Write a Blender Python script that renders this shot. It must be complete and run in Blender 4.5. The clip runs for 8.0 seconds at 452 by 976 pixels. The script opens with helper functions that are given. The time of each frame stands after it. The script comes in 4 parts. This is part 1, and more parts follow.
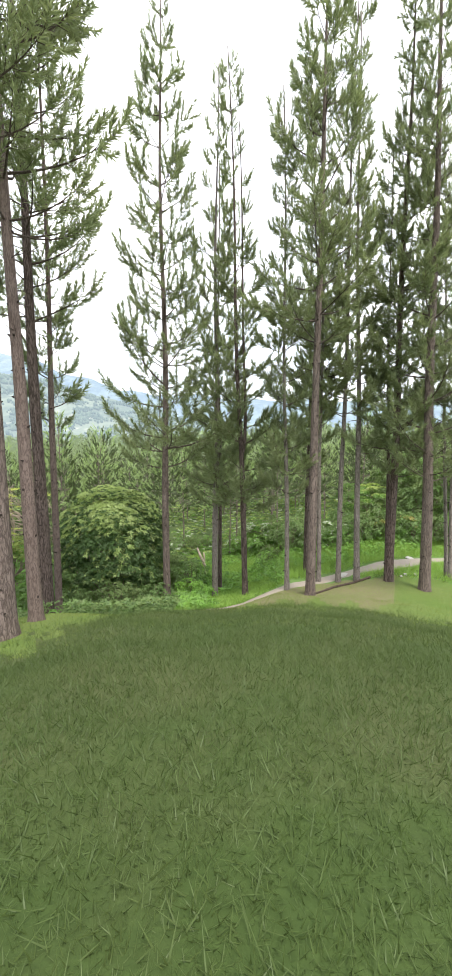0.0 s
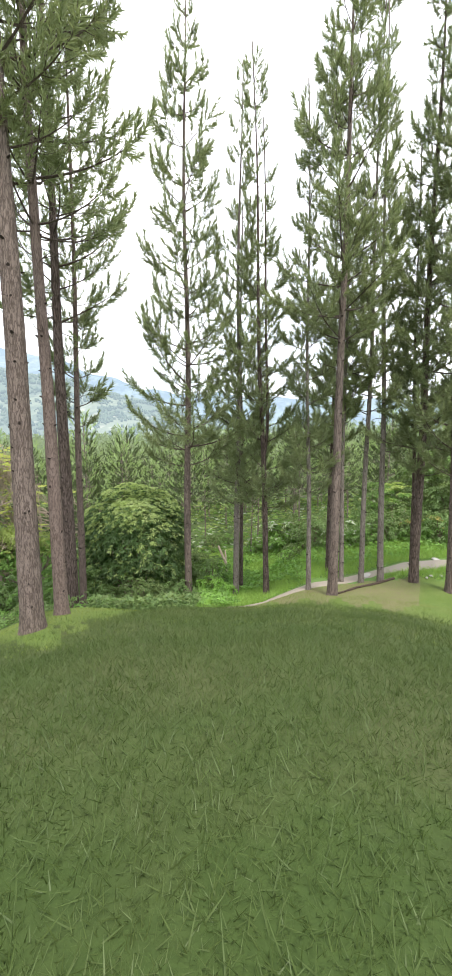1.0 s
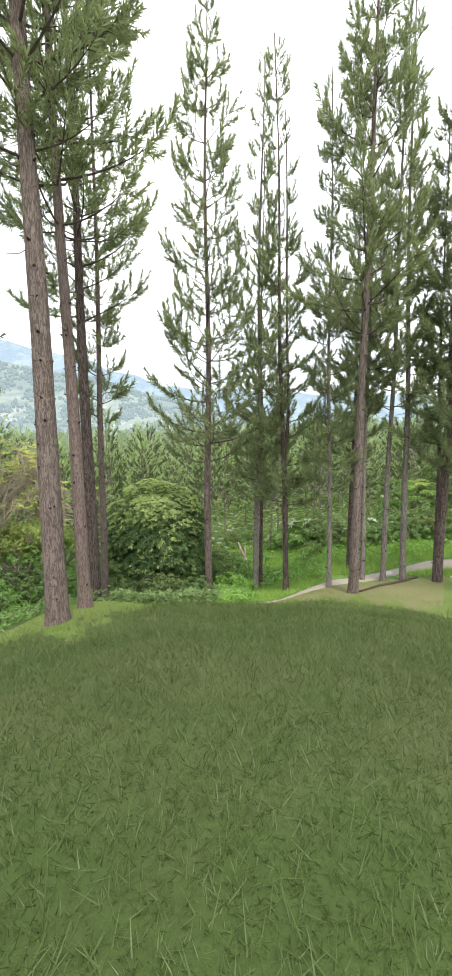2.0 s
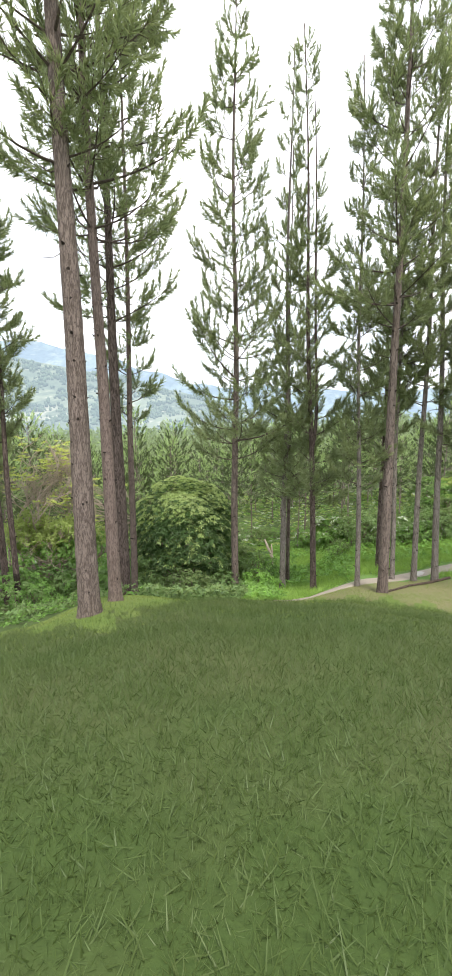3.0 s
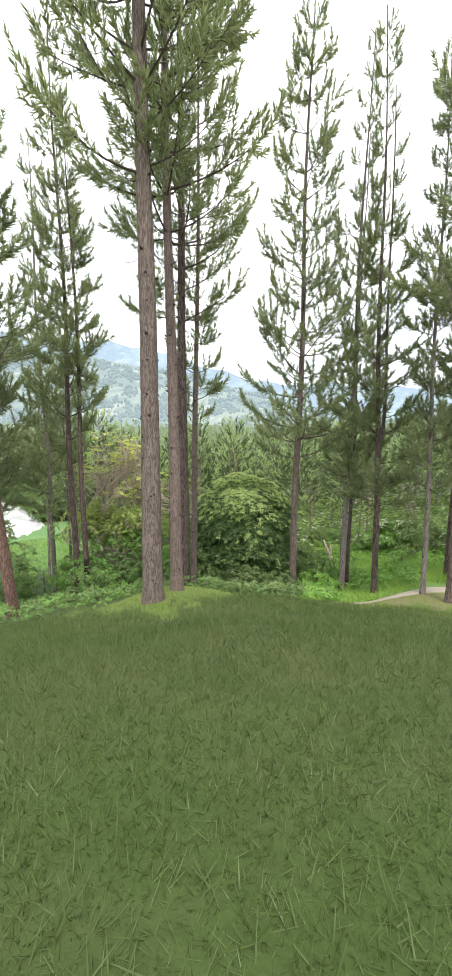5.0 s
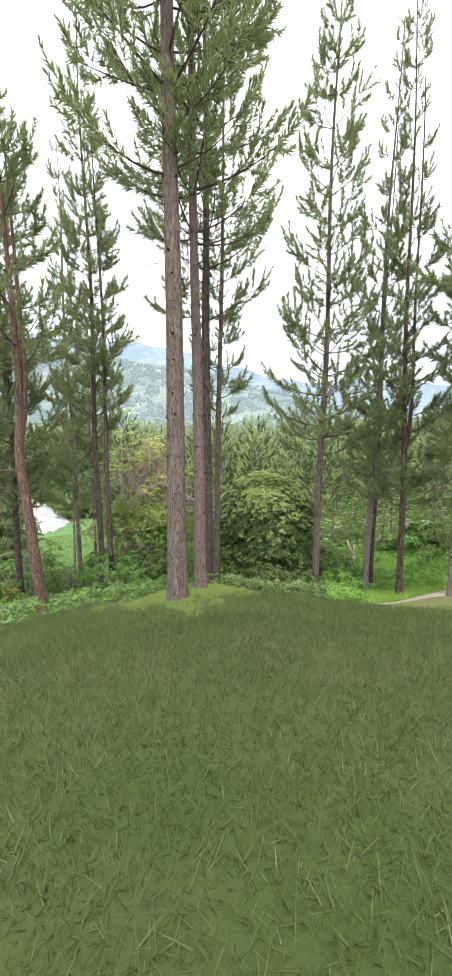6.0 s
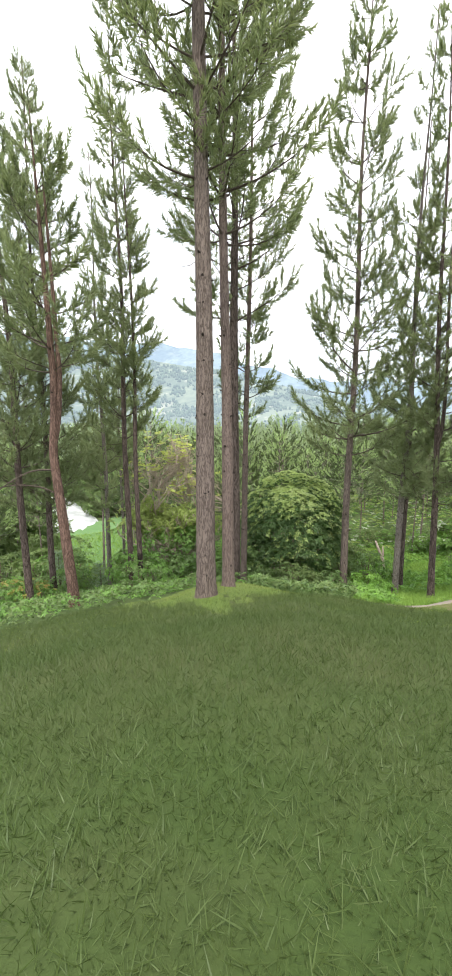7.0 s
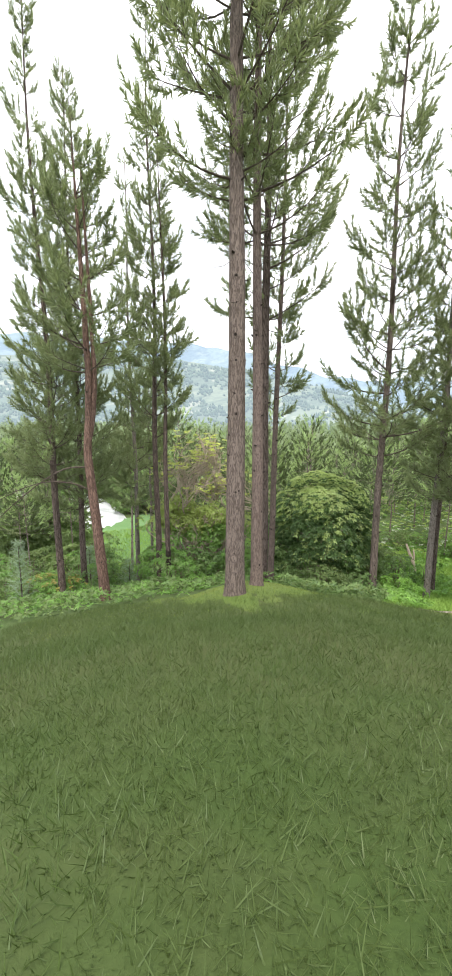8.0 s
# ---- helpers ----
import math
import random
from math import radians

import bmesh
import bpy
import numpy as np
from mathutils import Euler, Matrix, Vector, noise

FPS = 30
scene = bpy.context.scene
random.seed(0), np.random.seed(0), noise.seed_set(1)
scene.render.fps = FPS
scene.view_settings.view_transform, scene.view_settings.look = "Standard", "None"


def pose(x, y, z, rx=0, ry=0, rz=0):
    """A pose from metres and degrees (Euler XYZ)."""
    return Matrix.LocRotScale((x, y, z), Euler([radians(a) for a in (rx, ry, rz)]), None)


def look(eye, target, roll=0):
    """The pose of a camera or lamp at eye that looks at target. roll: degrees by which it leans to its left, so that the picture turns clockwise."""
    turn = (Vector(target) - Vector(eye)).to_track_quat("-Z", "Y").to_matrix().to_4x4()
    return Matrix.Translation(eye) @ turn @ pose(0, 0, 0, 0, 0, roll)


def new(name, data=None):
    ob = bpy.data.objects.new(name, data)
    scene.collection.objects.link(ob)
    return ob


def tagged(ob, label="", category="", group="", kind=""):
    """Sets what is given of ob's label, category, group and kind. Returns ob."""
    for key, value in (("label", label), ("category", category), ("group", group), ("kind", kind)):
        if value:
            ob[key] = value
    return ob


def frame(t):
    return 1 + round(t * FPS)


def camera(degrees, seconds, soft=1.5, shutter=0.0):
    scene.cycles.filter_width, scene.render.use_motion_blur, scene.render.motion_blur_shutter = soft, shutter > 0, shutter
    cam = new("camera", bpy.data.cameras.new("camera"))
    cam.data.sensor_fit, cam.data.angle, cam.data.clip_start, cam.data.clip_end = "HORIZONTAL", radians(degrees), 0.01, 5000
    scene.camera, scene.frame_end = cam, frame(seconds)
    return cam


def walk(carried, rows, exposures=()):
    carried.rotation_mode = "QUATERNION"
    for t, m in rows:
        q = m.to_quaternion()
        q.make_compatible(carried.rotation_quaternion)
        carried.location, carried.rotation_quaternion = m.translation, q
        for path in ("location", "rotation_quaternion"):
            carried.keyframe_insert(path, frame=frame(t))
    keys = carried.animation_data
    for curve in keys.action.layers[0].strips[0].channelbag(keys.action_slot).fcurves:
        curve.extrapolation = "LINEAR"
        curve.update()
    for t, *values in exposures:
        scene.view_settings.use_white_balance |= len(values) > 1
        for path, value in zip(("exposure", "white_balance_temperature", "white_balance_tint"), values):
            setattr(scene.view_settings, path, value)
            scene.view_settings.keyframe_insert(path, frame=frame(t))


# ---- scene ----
# ---- camera and walk ----
cam = camera(58.9, 8.0, soft=1.5)
EYE = 5.5
walk(cam, [
    (0.0, pose(0.000, 0.000, EYE, 82.90, -0.10, 0.00)),
    (0.5, pose(0.002, -0.004, EYE, 82.78, -0.17, 1.57)),
    (1.0, pose(0.002, -0.012, EYE, 82.65, -0.06, 3.12)),
    (1.5, pose(-0.003, -0.026, EYE, 82.40, 0.01, 4.56)),
    (3.0, pose(-0.033, -0.092, EYE, 81.79, 0.40, 9.70)),
    (3.5, pose(-0.049, -0.122, EYE, 81.72, 0.44, 12.56)),
    (4.0, pose(-0.069, -0.155, EYE, 81.67, 0.14, 15.23)),
    (4.5, pose(-0.090, -0.190, EYE, 81.56, -0.24, 16.95)),
    (6.0, pose(-0.172, -0.311, EYE, 81.20, -0.27, 21.14)),
    (6.5, pose(-0.204, -0.355, EYE, 81.16, -0.02, 23.33)),
    (7.0, pose(-0.238, -0.400, EYE, 81.17, 0.08, 24.67)),
    (7.5, pose(-0.275, -0.447, EYE, 81.12, -0.01, 26.42)),
    (8.0, pose(-0.314, -0.493, EYE, 81.08, -0.20, 28.43)),
], exposures=((0.0, 1.6), (8.0, 1.6)))

# ---- world and sun ----
world = bpy.data.worlds.new("overcast_sky")
scene.world = world
world.use_nodes = True
wn, wl = world.node_tree.nodes, world.node_tree.links
wn.clear()
sky = wn.new("ShaderNodeTexSky")
sky.sky_type, sky.sun_disc = "NISHITA", False
sky.sun_elevation, sky.sun_rotation = radians(66), radians(156)
cloud_co = wn.new("ShaderNodeTexCoord")
cloud = wn.new("ShaderNodeTexNoise")
cloud.inputs["Scale"].default_value, cloud.inputs["Detail"].default_value = 2.2, 5.0
cloud_ramp = wn.new("ShaderNodeValToRGB")
cloud_ramp.color_ramp.elements[0].position, cloud_ramp.color_ramp.elements[1].position = 0.35, 0.7
cloud_ramp.color_ramp.elements[0].color = (5.0, 5.3, 5.7, 1)
cloud_ramp.color_ramp.elements[1].color = (10.5, 10.6, 10.7, 1)
veil = wn.new("ShaderNodeMix")
veil.data_type = "RGBA"
veil.inputs["Factor"].default_value = 0.85
back = wn.new("ShaderNodeBackground")
back.inputs["Strength"].default_value = 0.105
wout = wn.new("ShaderNodeOutputWorld")
wl.new(cloud_co.outputs["Generated"], cloud.inputs["Vector"])
wl.new(cloud.outputs["Fac"], cloud_ramp.inputs["Fac"])
wl.new(sky.outputs["Color"], veil.inputs["A"])
wl.new(cloud_ramp.outputs["Color"], veil.inputs["B"])
wl.new(veil.outputs["Result"], back.inputs["Color"])
wl.new(back.outputs["Background"], wout.inputs["Surface"])

sun = new("sun", bpy.data.lights.new("sun", "SUN"))
sun.data.energy, sun.data.angle, sun.data.color = 1.5, radians(12), (1.0, 0.95, 0.87)
sun.matrix_world = look((6.9, -1.4, 38), (0, 14, 0))


# ---- materials ----
class Nodes:
    """A short way to write a node material."""

    def __init__(self, name):
        self.mat = bpy.data.materials.new(name)
        self.mat.use_nodes = True
        self.tree = self.mat.node_tree
        self.tree.nodes.clear()

    def add(self, kind, props=None, **sockets):
        node = self.tree.nodes.new("ShaderNode" + kind)
        props = props or {}
        if "operation" in props:
            node.operation = props["operation"]
        if "data_type" in props:
            node.data_type, node.blend_type = props["data_type"], props["blend_type"]
        for key, value in sockets.items():
            self.put(node, key.replace("_", " "), value)
        return node

    def put(self, node, key, value):
        if key.isdigit():
            socket = node.inputs[int(key)]
        else:
            socket = node.inputs[key]
        if isinstance(value, bpy.types.NodeSocket):
            self.tree.links.new(value, socket)
        else:
            socket.default_value = value

    def mix(self, fac, a, b, blend="MIX"):
        node = self.add("Mix", {"data_type": "RGBA", "blend_type": blend}, Factor=fac, A=a, B=b)
        return node.outputs["Result"]

    def ramp(self, fac, low, high):
        node = self.add("MapRange", None, Value=fac)
        self.put(node, "From Min", low)
        self.put(node, "From Max", high)
        return node.outputs["Result"]

    def noise(self, vec, scale, detail=4.0, rough=0.55):
        return self.add("TexNoise", None, Vector=vec, Scale=scale, Detail=detail, Roughness=rough).outputs["Fac"]

    def done(self, shader):
        out = self.add("OutputMaterial")
        self.tree.links.new(shader, out.inputs["Surface"])
        return self.mat


def rgb(r, g, b):
    return (r, g, b, 1.0)


def leaf_material(name, dark, light, pale, through_light=0.28, rough=0.5, gloss=0.3):
    """Leaves or needles: three tones, varied from leaf to leaf, from plant to plant and over the place."""
    n = Nodes(name)
    geo = n.add("NewGeometry")
    info = n.add("ObjectInfo")
    isl = geo.outputs["Random Per Island"]
    tone = n.mix(isl, rgb(*dark), rgb(*light))
    patch = n.ramp(n.noise(geo.outputs["Position"], 0.9, 3.0), 0.42, 0.68)
    tone = n.mix(n.add("Math", {"operation": "MULTIPLY"}, **{"0": patch, "1": 0.55}).outputs[0], tone, rgb(*pale))
    tone = n.mix(n.add("Math", {"operation": "MULTIPLY"}, **{"0": info.outputs["Random"], "1": 0.5}).outputs[0], tone, rgb(*pale))
    bsdf = n.add("BsdfPrincipled", None, Roughness=rough)
    n.put(bsdf, "Base Color", tone)
    n.put(bsdf, "Specular IOR Level", gloss)
    tl = n.add("BsdfTranslucent", None, Color=n.mix(0.5, tone, rgb(pale[0] * 1.3, pale[1] * 1.3, pale[2] * 0.8)))
    mix = n.add("MixShader", None, Fac=through_light)
    n.tree.links.new(bsdf.outputs[0], mix.inputs[1])
    n.tree.links.new(tl.outputs[0], mix.inputs[2])
    return n.done(mix.outputs[0])


def bark_material(name, light, mid, dark, plate=22.0, stretch=0.16, depth=0.02, open_=0.16):
    """Furrowed bark: long upright ridges between dark fissures, with grey flakes and stains."""
    n = Nodes(name)
    co = n.add("TexCoord").outputs["Object"]
    info = n.add("ObjectInfo")
    shift = n.add("VectorMath", {"operation": "MULTIPLY_ADD"})
    n.tree.links.new(info.outputs["Random"], shift.inputs[0])
    shift.inputs[1].default_value = (37.0, 11.0, 53.0)
    n.tree.links.new(co, shift.inputs[2])
    flat = n.add("Mapping", None, Vector=shift.outputs[0], Scale=(1.0, 1.0, stretch)).outputs[0]

    def furrow(scale, width):
        f = n.noise(flat, scale, 2.5, 0.5)
        away = n.add("Math", {"operation": "SUBTRACT"}, **{"0": f, "1": 0.5}).outputs[0]
        away = n.add("Math", {"operation": "ABSOLUTE"}, **{"0": away}).outputs[0]
        return n.ramp(away, 0.0, width)

    crack = n.add("Math", {"operation": "MULTIPLY"}, **{"0": furrow(plate, open_ * 0.5), "1": furrow(plate * 2.1, open_ * 0.32)}).outputs[0]
    grain = n.noise(flat, plate * 5, 5.0, 0.65)
    flake = n.ramp(n.noise(flat, plate * 0.8, 3.0, 0.6), 0.4, 0.65)
    stain = n.ramp(n.noise(shift.outputs[0], 1.3, 4.0), 0.35, 0.7)
    col = n.mix(grain, rgb(*mid), rgb(*light))
    col = n.mix(n.add("Math", {"operation": "MULTIPLY"}, **{"0": flake, "1": 0.4}).outputs[0], col, rgb(light[0] * 1.15, light[1] * 1.15, light[2] * 1.2))
    col = n.mix(n.add("Math", {"operation": "MULTIPLY"}, **{"0": stain, "1": 0.45}).outputs[0], col, rgb(*mid))
    col = n.mix(crack, rgb(*dark), col)
    height = n.add("Math", {"operation": "MULTIPLY_ADD"}, **{"0": grain, "1": 0.3, "2": crack}).outputs[0]
    bump = n.add("Bump", None, Strength=0.7, Distance=depth, Height=height)
    bsdf = n.add("BsdfPrincipled", None, Roughness=0.9)
    n.put(bsdf, "Base Color", col)
    n.put(bsdf, "Specular IOR Level", 0.15)
    n.put(bsdf, "Normal", bump.outputs[0])
    return n.done(bsdf.outputs[0])


def soil_material(name, a, b, c, fine=30.0, broad=0.6, bump=0.03, rough=0.95):
    """Ground of three tones: fine grain, patches and stains."""
    n = Nodes(name)
    pos = n.add("NewGeometry").outputs["Position"]
    f1 = n.noise(pos, fine, 6.0, 0.7)
    f2 = n.ramp(n.noise(pos, broad, 5.0, 0.6), 0.38, 0.62)
    f3 = n.ramp(n.noise(pos, broad * 6.3, 4.0, 0.6), 0.45, 0.75)
    col = n.mix(f1, rgb(*a), rgb(*b))
    col = n.mix(n.add("Math", {"operation": "MULTIPLY"}, **{"0": f2, "1": 0.6}).outputs[0], col, rgb(*c))
    col = n.mix(n.add("Math", {"operation": "MULTIPLY"}, **{"0": f3, "1": 0.5}).outputs[0], col, rgb(*a))
    bm = n.add("Bump", None, Strength=0.7, Distance=bump, Height=f1)
    bsdf = n.add("BsdfPrincipled", None, Roughness=rough)
    n.put(bsdf, "Base Color", col)
    n.put(bsdf, "Specular IOR Level", 0.2)
    n.put(bsdf, "Normal", bm.outputs[0])
    return n.done(bsdf.outputs[0])


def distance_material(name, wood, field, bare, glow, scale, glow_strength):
    """A far hillside: woods, clearings and bare slopes; the haze of kilometres of air is put in as emission."""
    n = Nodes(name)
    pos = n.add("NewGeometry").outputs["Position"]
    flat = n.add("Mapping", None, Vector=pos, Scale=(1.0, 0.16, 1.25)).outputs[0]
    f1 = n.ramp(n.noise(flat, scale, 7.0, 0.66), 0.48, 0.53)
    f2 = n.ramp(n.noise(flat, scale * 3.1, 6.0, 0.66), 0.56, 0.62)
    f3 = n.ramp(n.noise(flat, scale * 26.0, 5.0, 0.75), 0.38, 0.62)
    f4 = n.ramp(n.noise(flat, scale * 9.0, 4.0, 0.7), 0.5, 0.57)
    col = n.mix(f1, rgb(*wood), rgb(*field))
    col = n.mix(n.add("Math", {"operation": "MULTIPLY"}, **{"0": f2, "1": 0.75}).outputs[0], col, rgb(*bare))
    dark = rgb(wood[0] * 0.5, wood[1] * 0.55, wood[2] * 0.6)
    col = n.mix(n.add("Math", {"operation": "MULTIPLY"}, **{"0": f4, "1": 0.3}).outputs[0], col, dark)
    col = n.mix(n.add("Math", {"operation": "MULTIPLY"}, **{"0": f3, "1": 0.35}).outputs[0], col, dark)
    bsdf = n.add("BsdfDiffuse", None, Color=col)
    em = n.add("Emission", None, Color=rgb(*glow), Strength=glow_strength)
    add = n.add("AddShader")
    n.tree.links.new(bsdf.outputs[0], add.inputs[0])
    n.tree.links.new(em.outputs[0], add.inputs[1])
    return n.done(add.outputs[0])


BARK_GREY = bark_material("pine_bark_grey", (0.235, 0.186, 0.160), (0.165, 0.127, 0.108), (0.088, 0.067, 0.057), 19.0, 0.17, 0.025, 0.13)
BARK_PALE = bark_material("pine_bark_pale", (0.240, 0.184, 0.162), (0.178, 0.134, 0.116), (0.105, 0.076, 0.064), 24.0, 0.18, 0.012, 0.13)
BARK_ASH = bark_material("pine_bark_ash", (0.295, 0.258, 0.228), (0.215, 0.185, 0.162), (0.105, 0.086, 0.074), 24.0, 0.18, 0.012, 0.13)
BARK_RED = bark_material("pine_bark_red", (0.26, 0.165, 0.128), (0.185, 0.115, 0.09), (0.085, 0.052, 0.042), 20.0)
BARK_DARK = bark_material("pine_bark_dark", (0.205, 0.155, 0.135), (0.140, 0.104, 0.090), (0.052, 0.038, 0.032), 18.0, 0.16, 0.025, 0.16)
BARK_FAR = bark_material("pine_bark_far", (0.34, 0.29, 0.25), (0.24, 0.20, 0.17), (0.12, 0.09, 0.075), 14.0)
TWIG_PALE = bark_material("pale_twigs", (0.62, 0.50, 0.42), (0.53, 0.42, 0.345), (0.36, 0.28, 0.23), 40.0)
STEM_WOOD = bark_material("shrub_wood", (0.30, 0.24, 0.18), (0.20, 0.155, 0.11), (0.09, 0.065, 0.045), 40.0)
TWIG_WOOD = bark_material("twig_wood", (0.19, 0.15, 0.12), (0.13, 0.10, 0.08), (0.06, 0.045, 0.04), 40.0)
KNOT_WOOD = bark_material("knot_wood", (0.09, 0.068, 0.055), (0.055, 0.042, 0.035), (0.025, 0.02, 0.017), 60.0)
DEAD_WOOD = bark_material("dead_wood", (0.17, 0.125, 0.095), (0.10, 0.072, 0.056), (0.035, 0.025, 0.021), 22.0)
NEEDLE = leaf_material("pine_needles", (0.085, 0.110, 0.056), (0.215, 0.258, 0.130), (0.260, 0.298, 0.155), 0.5)
NEEDLE_DARK = leaf_material("pine_needles_dark", (0.078, 0.102, 0.053), (0.198, 0.240, 0.125), (0.240, 0.278, 0.147), 0.5)
# Young needles are raised in tone, with some haze put into the colour.
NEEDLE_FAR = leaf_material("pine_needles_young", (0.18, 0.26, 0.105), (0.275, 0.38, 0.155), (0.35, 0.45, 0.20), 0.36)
# Farther pines: haze put into a paler, greyer needle colour.
NEEDLE_MID = leaf_material("pine_needles_hazed", (0.215, 0.285, 0.16), (0.31, 0.385, 0.22), (0.36, 0.43, 0.255), 0.45)
NEEDLE_TIP = leaf_material("pine_needle_tips", (0.185, 0.225, 0.122), (0.255, 0.305, 0.165), (0.31, 0.355, 0.195), 0.45)
# Inner needles: older, and darkened further to put shade between the brushes.
NEEDLE_INNER = leaf_material("pine_needles_inner", (0.045, 0.068, 0.027), (0.080, 0.112, 0.043), (0.115, 0.148, 0.060), 0.28)
NEEDLE_BLUE = leaf_material("pine_needles_bluish", (0.16, 0.225, 0.15), (0.245, 0.325, 0.21), (0.29, 0.37, 0.245))
# Woods on the valley floor: air haze put into the needle colour.
WOODS = leaf_material("far_needles_hazed", (0.18, 0.24, 0.145), (0.25, 0.31, 0.185), (0.29, 0.35, 0.22), 0.4)
LEAF_BUSH = leaf_material("glossy_leaves", (0.070, 0.130, 0.040), (0.130, 0.215, 0.066), (0.185, 0.265, 0.095), 0.32, 0.45, 0.3)
LEAF_TOP = leaf_material("bright_green_leaves", (0.18, 0.29, 0.06), (0.28, 0.39, 0.095), (0.37, 0.42, 0.15), 0.38, 0.45, 0.3)
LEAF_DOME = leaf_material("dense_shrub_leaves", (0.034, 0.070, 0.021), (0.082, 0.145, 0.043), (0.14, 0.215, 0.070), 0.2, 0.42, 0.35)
# Paler copy of the dome leaves: light from above put into their colour.
LEAF_DOME_TOP = leaf_material("lit_top_leaves", (0.23, 0.33, 0.10), (0.38, 0.48, 0.18), (0.55, 0.61, 0.32), 0.45, 0.45, 0.3)
LEAF_GREEN = leaf_material("fresh_green_leaves", (0.080, 0.170, 0.036), (0.150, 0.285, 0.065), (0.21, 0.345, 0.09), 0.35)
LEAF_DARK = leaf_material("dark_leaves", (0.070, 0.115, 0.040), (0.125, 0.190, 0.065), (0.19, 0.25, 0.09), 0.33, 0.45, 0.3)
LEAF_YELLOW = leaf_material("yellow_green_leaves", (0.28, 0.37, 0.075), (0.43, 0.51, 0.12), (0.56, 0.58, 0.19), 0.45)
LEAF_PALE = leaf_material("pale_backed_leaves", (0.25, 0.31, 0.19), (0.40, 0.46, 0.33), (0.55, 0.59, 0.48), 0.2)
LEAF_ORANGE = leaf_material("orange_leaves", (0.26, 0.15, 0.045), (0.34, 0.25, 0.075), (0.28, 0.30, 0.085), 0.25)
LEAF_COVER = leaf_material("ground_cover_leaves", (0.10, 0.22, 0.036), (0.175, 0.345, 0.062), (0.25, 0.42, 0.09), 0.35)
GRASS_LONG = leaf_material("long_grass", (0.13, 0.24, 0.04), (0.21, 0.36, 0.07), (0.29, 0.42, 0.10), 0.38)
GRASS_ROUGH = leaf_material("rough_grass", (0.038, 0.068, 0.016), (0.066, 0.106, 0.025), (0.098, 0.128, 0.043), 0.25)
GRASS_LAWN = leaf_material("lawn_grass", (0.098, 0.158, 0.027), (0.150, 0.225, 0.042), (0.210, 0.250, 0.068), 0.25)
SOIL = soil_material("forest_floor", (0.042, 0.072, 0.021), (0.080, 0.122, 0.034), (0.078, 0.085, 0.036), 14.0, 0.35)
LAWN = soil_material("mown_lawn", (0.072, 0.120, 0.023), (0.112, 0.170, 0.037), (0.138, 0.158, 0.055), 26.0, 0.45)
LITTER = soil_material("dry_needle_litter", (0.135, 0.125, 0.062), (0.215, 0.185, 0.105), (0.12, 0.15, 0.05), 30.0, 0.7)
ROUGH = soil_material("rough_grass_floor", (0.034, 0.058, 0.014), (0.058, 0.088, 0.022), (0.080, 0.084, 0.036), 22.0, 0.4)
CLEARING = soil_material("clearing_turf", (0.075, 0.15, 0.030), (0.12, 0.21, 0.048), (0.11, 0.155, 0.05), 18.0, 0.5)
MEADOW = soil_material("meadow_grass", (0.085, 0.165, 0.058), (0.128, 0.225, 0.085), (0.158, 0.245, 0.105), 3.0, 0.12, 0.1)
DIRT = soil_material("track_dirt", (0.23, 0.195, 0.16), (0.33, 0.285, 0.24), (0.27, 0.24, 0.20), 34.0, 0.9)
STONE = soil_material("pale_stone", (0.38, 0.36, 0.33), (0.52, 0.5, 0.46), (0.32, 0.3, 0.27), 40.0, 4.0)
# Bluish emission and muted colours stand in for air haze on the far slopes.
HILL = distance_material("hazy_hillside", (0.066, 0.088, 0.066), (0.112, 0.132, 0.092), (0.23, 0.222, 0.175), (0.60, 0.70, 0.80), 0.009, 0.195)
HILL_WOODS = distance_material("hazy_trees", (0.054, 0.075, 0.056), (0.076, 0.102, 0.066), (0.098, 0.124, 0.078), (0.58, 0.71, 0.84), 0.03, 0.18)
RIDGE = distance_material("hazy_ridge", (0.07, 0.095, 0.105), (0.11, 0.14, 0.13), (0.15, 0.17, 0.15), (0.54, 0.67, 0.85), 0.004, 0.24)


def water_material():
    n = Nodes("river_water")
    pos = n.add("NewGeometry").outputs["Position"]
    rip = n.noise(pos, 1.6, 5.0)
    foam = n.ramp(n.noise(pos, 0.35, 5.0, 0.7), 0.38, 0.6)
    bump = n.add("Bump", None, Strength=0.25, Distance=0.08, Height=rip)
    bsdf = n.add("BsdfPrincipled", None, Roughness=0.3)
    n.put(bsdf, "Base Color", n.mix(foam, rgb(0.36, 0.37, 0.37), rgb(0.62, 0.63, 0.64)))
    n.put(bsdf, "Normal", bump.outputs[0])
    return n.done(bsdf.outputs[0])


WATER = water_material()

# ---- mesh helpers ----
UP = np.array([0.0, 0.0, 1.0])


def unit(v):
    v = np.asarray(v, float)
    return v / (np.linalg.norm(v, axis=-1, keepdims=True) + 1e-9)


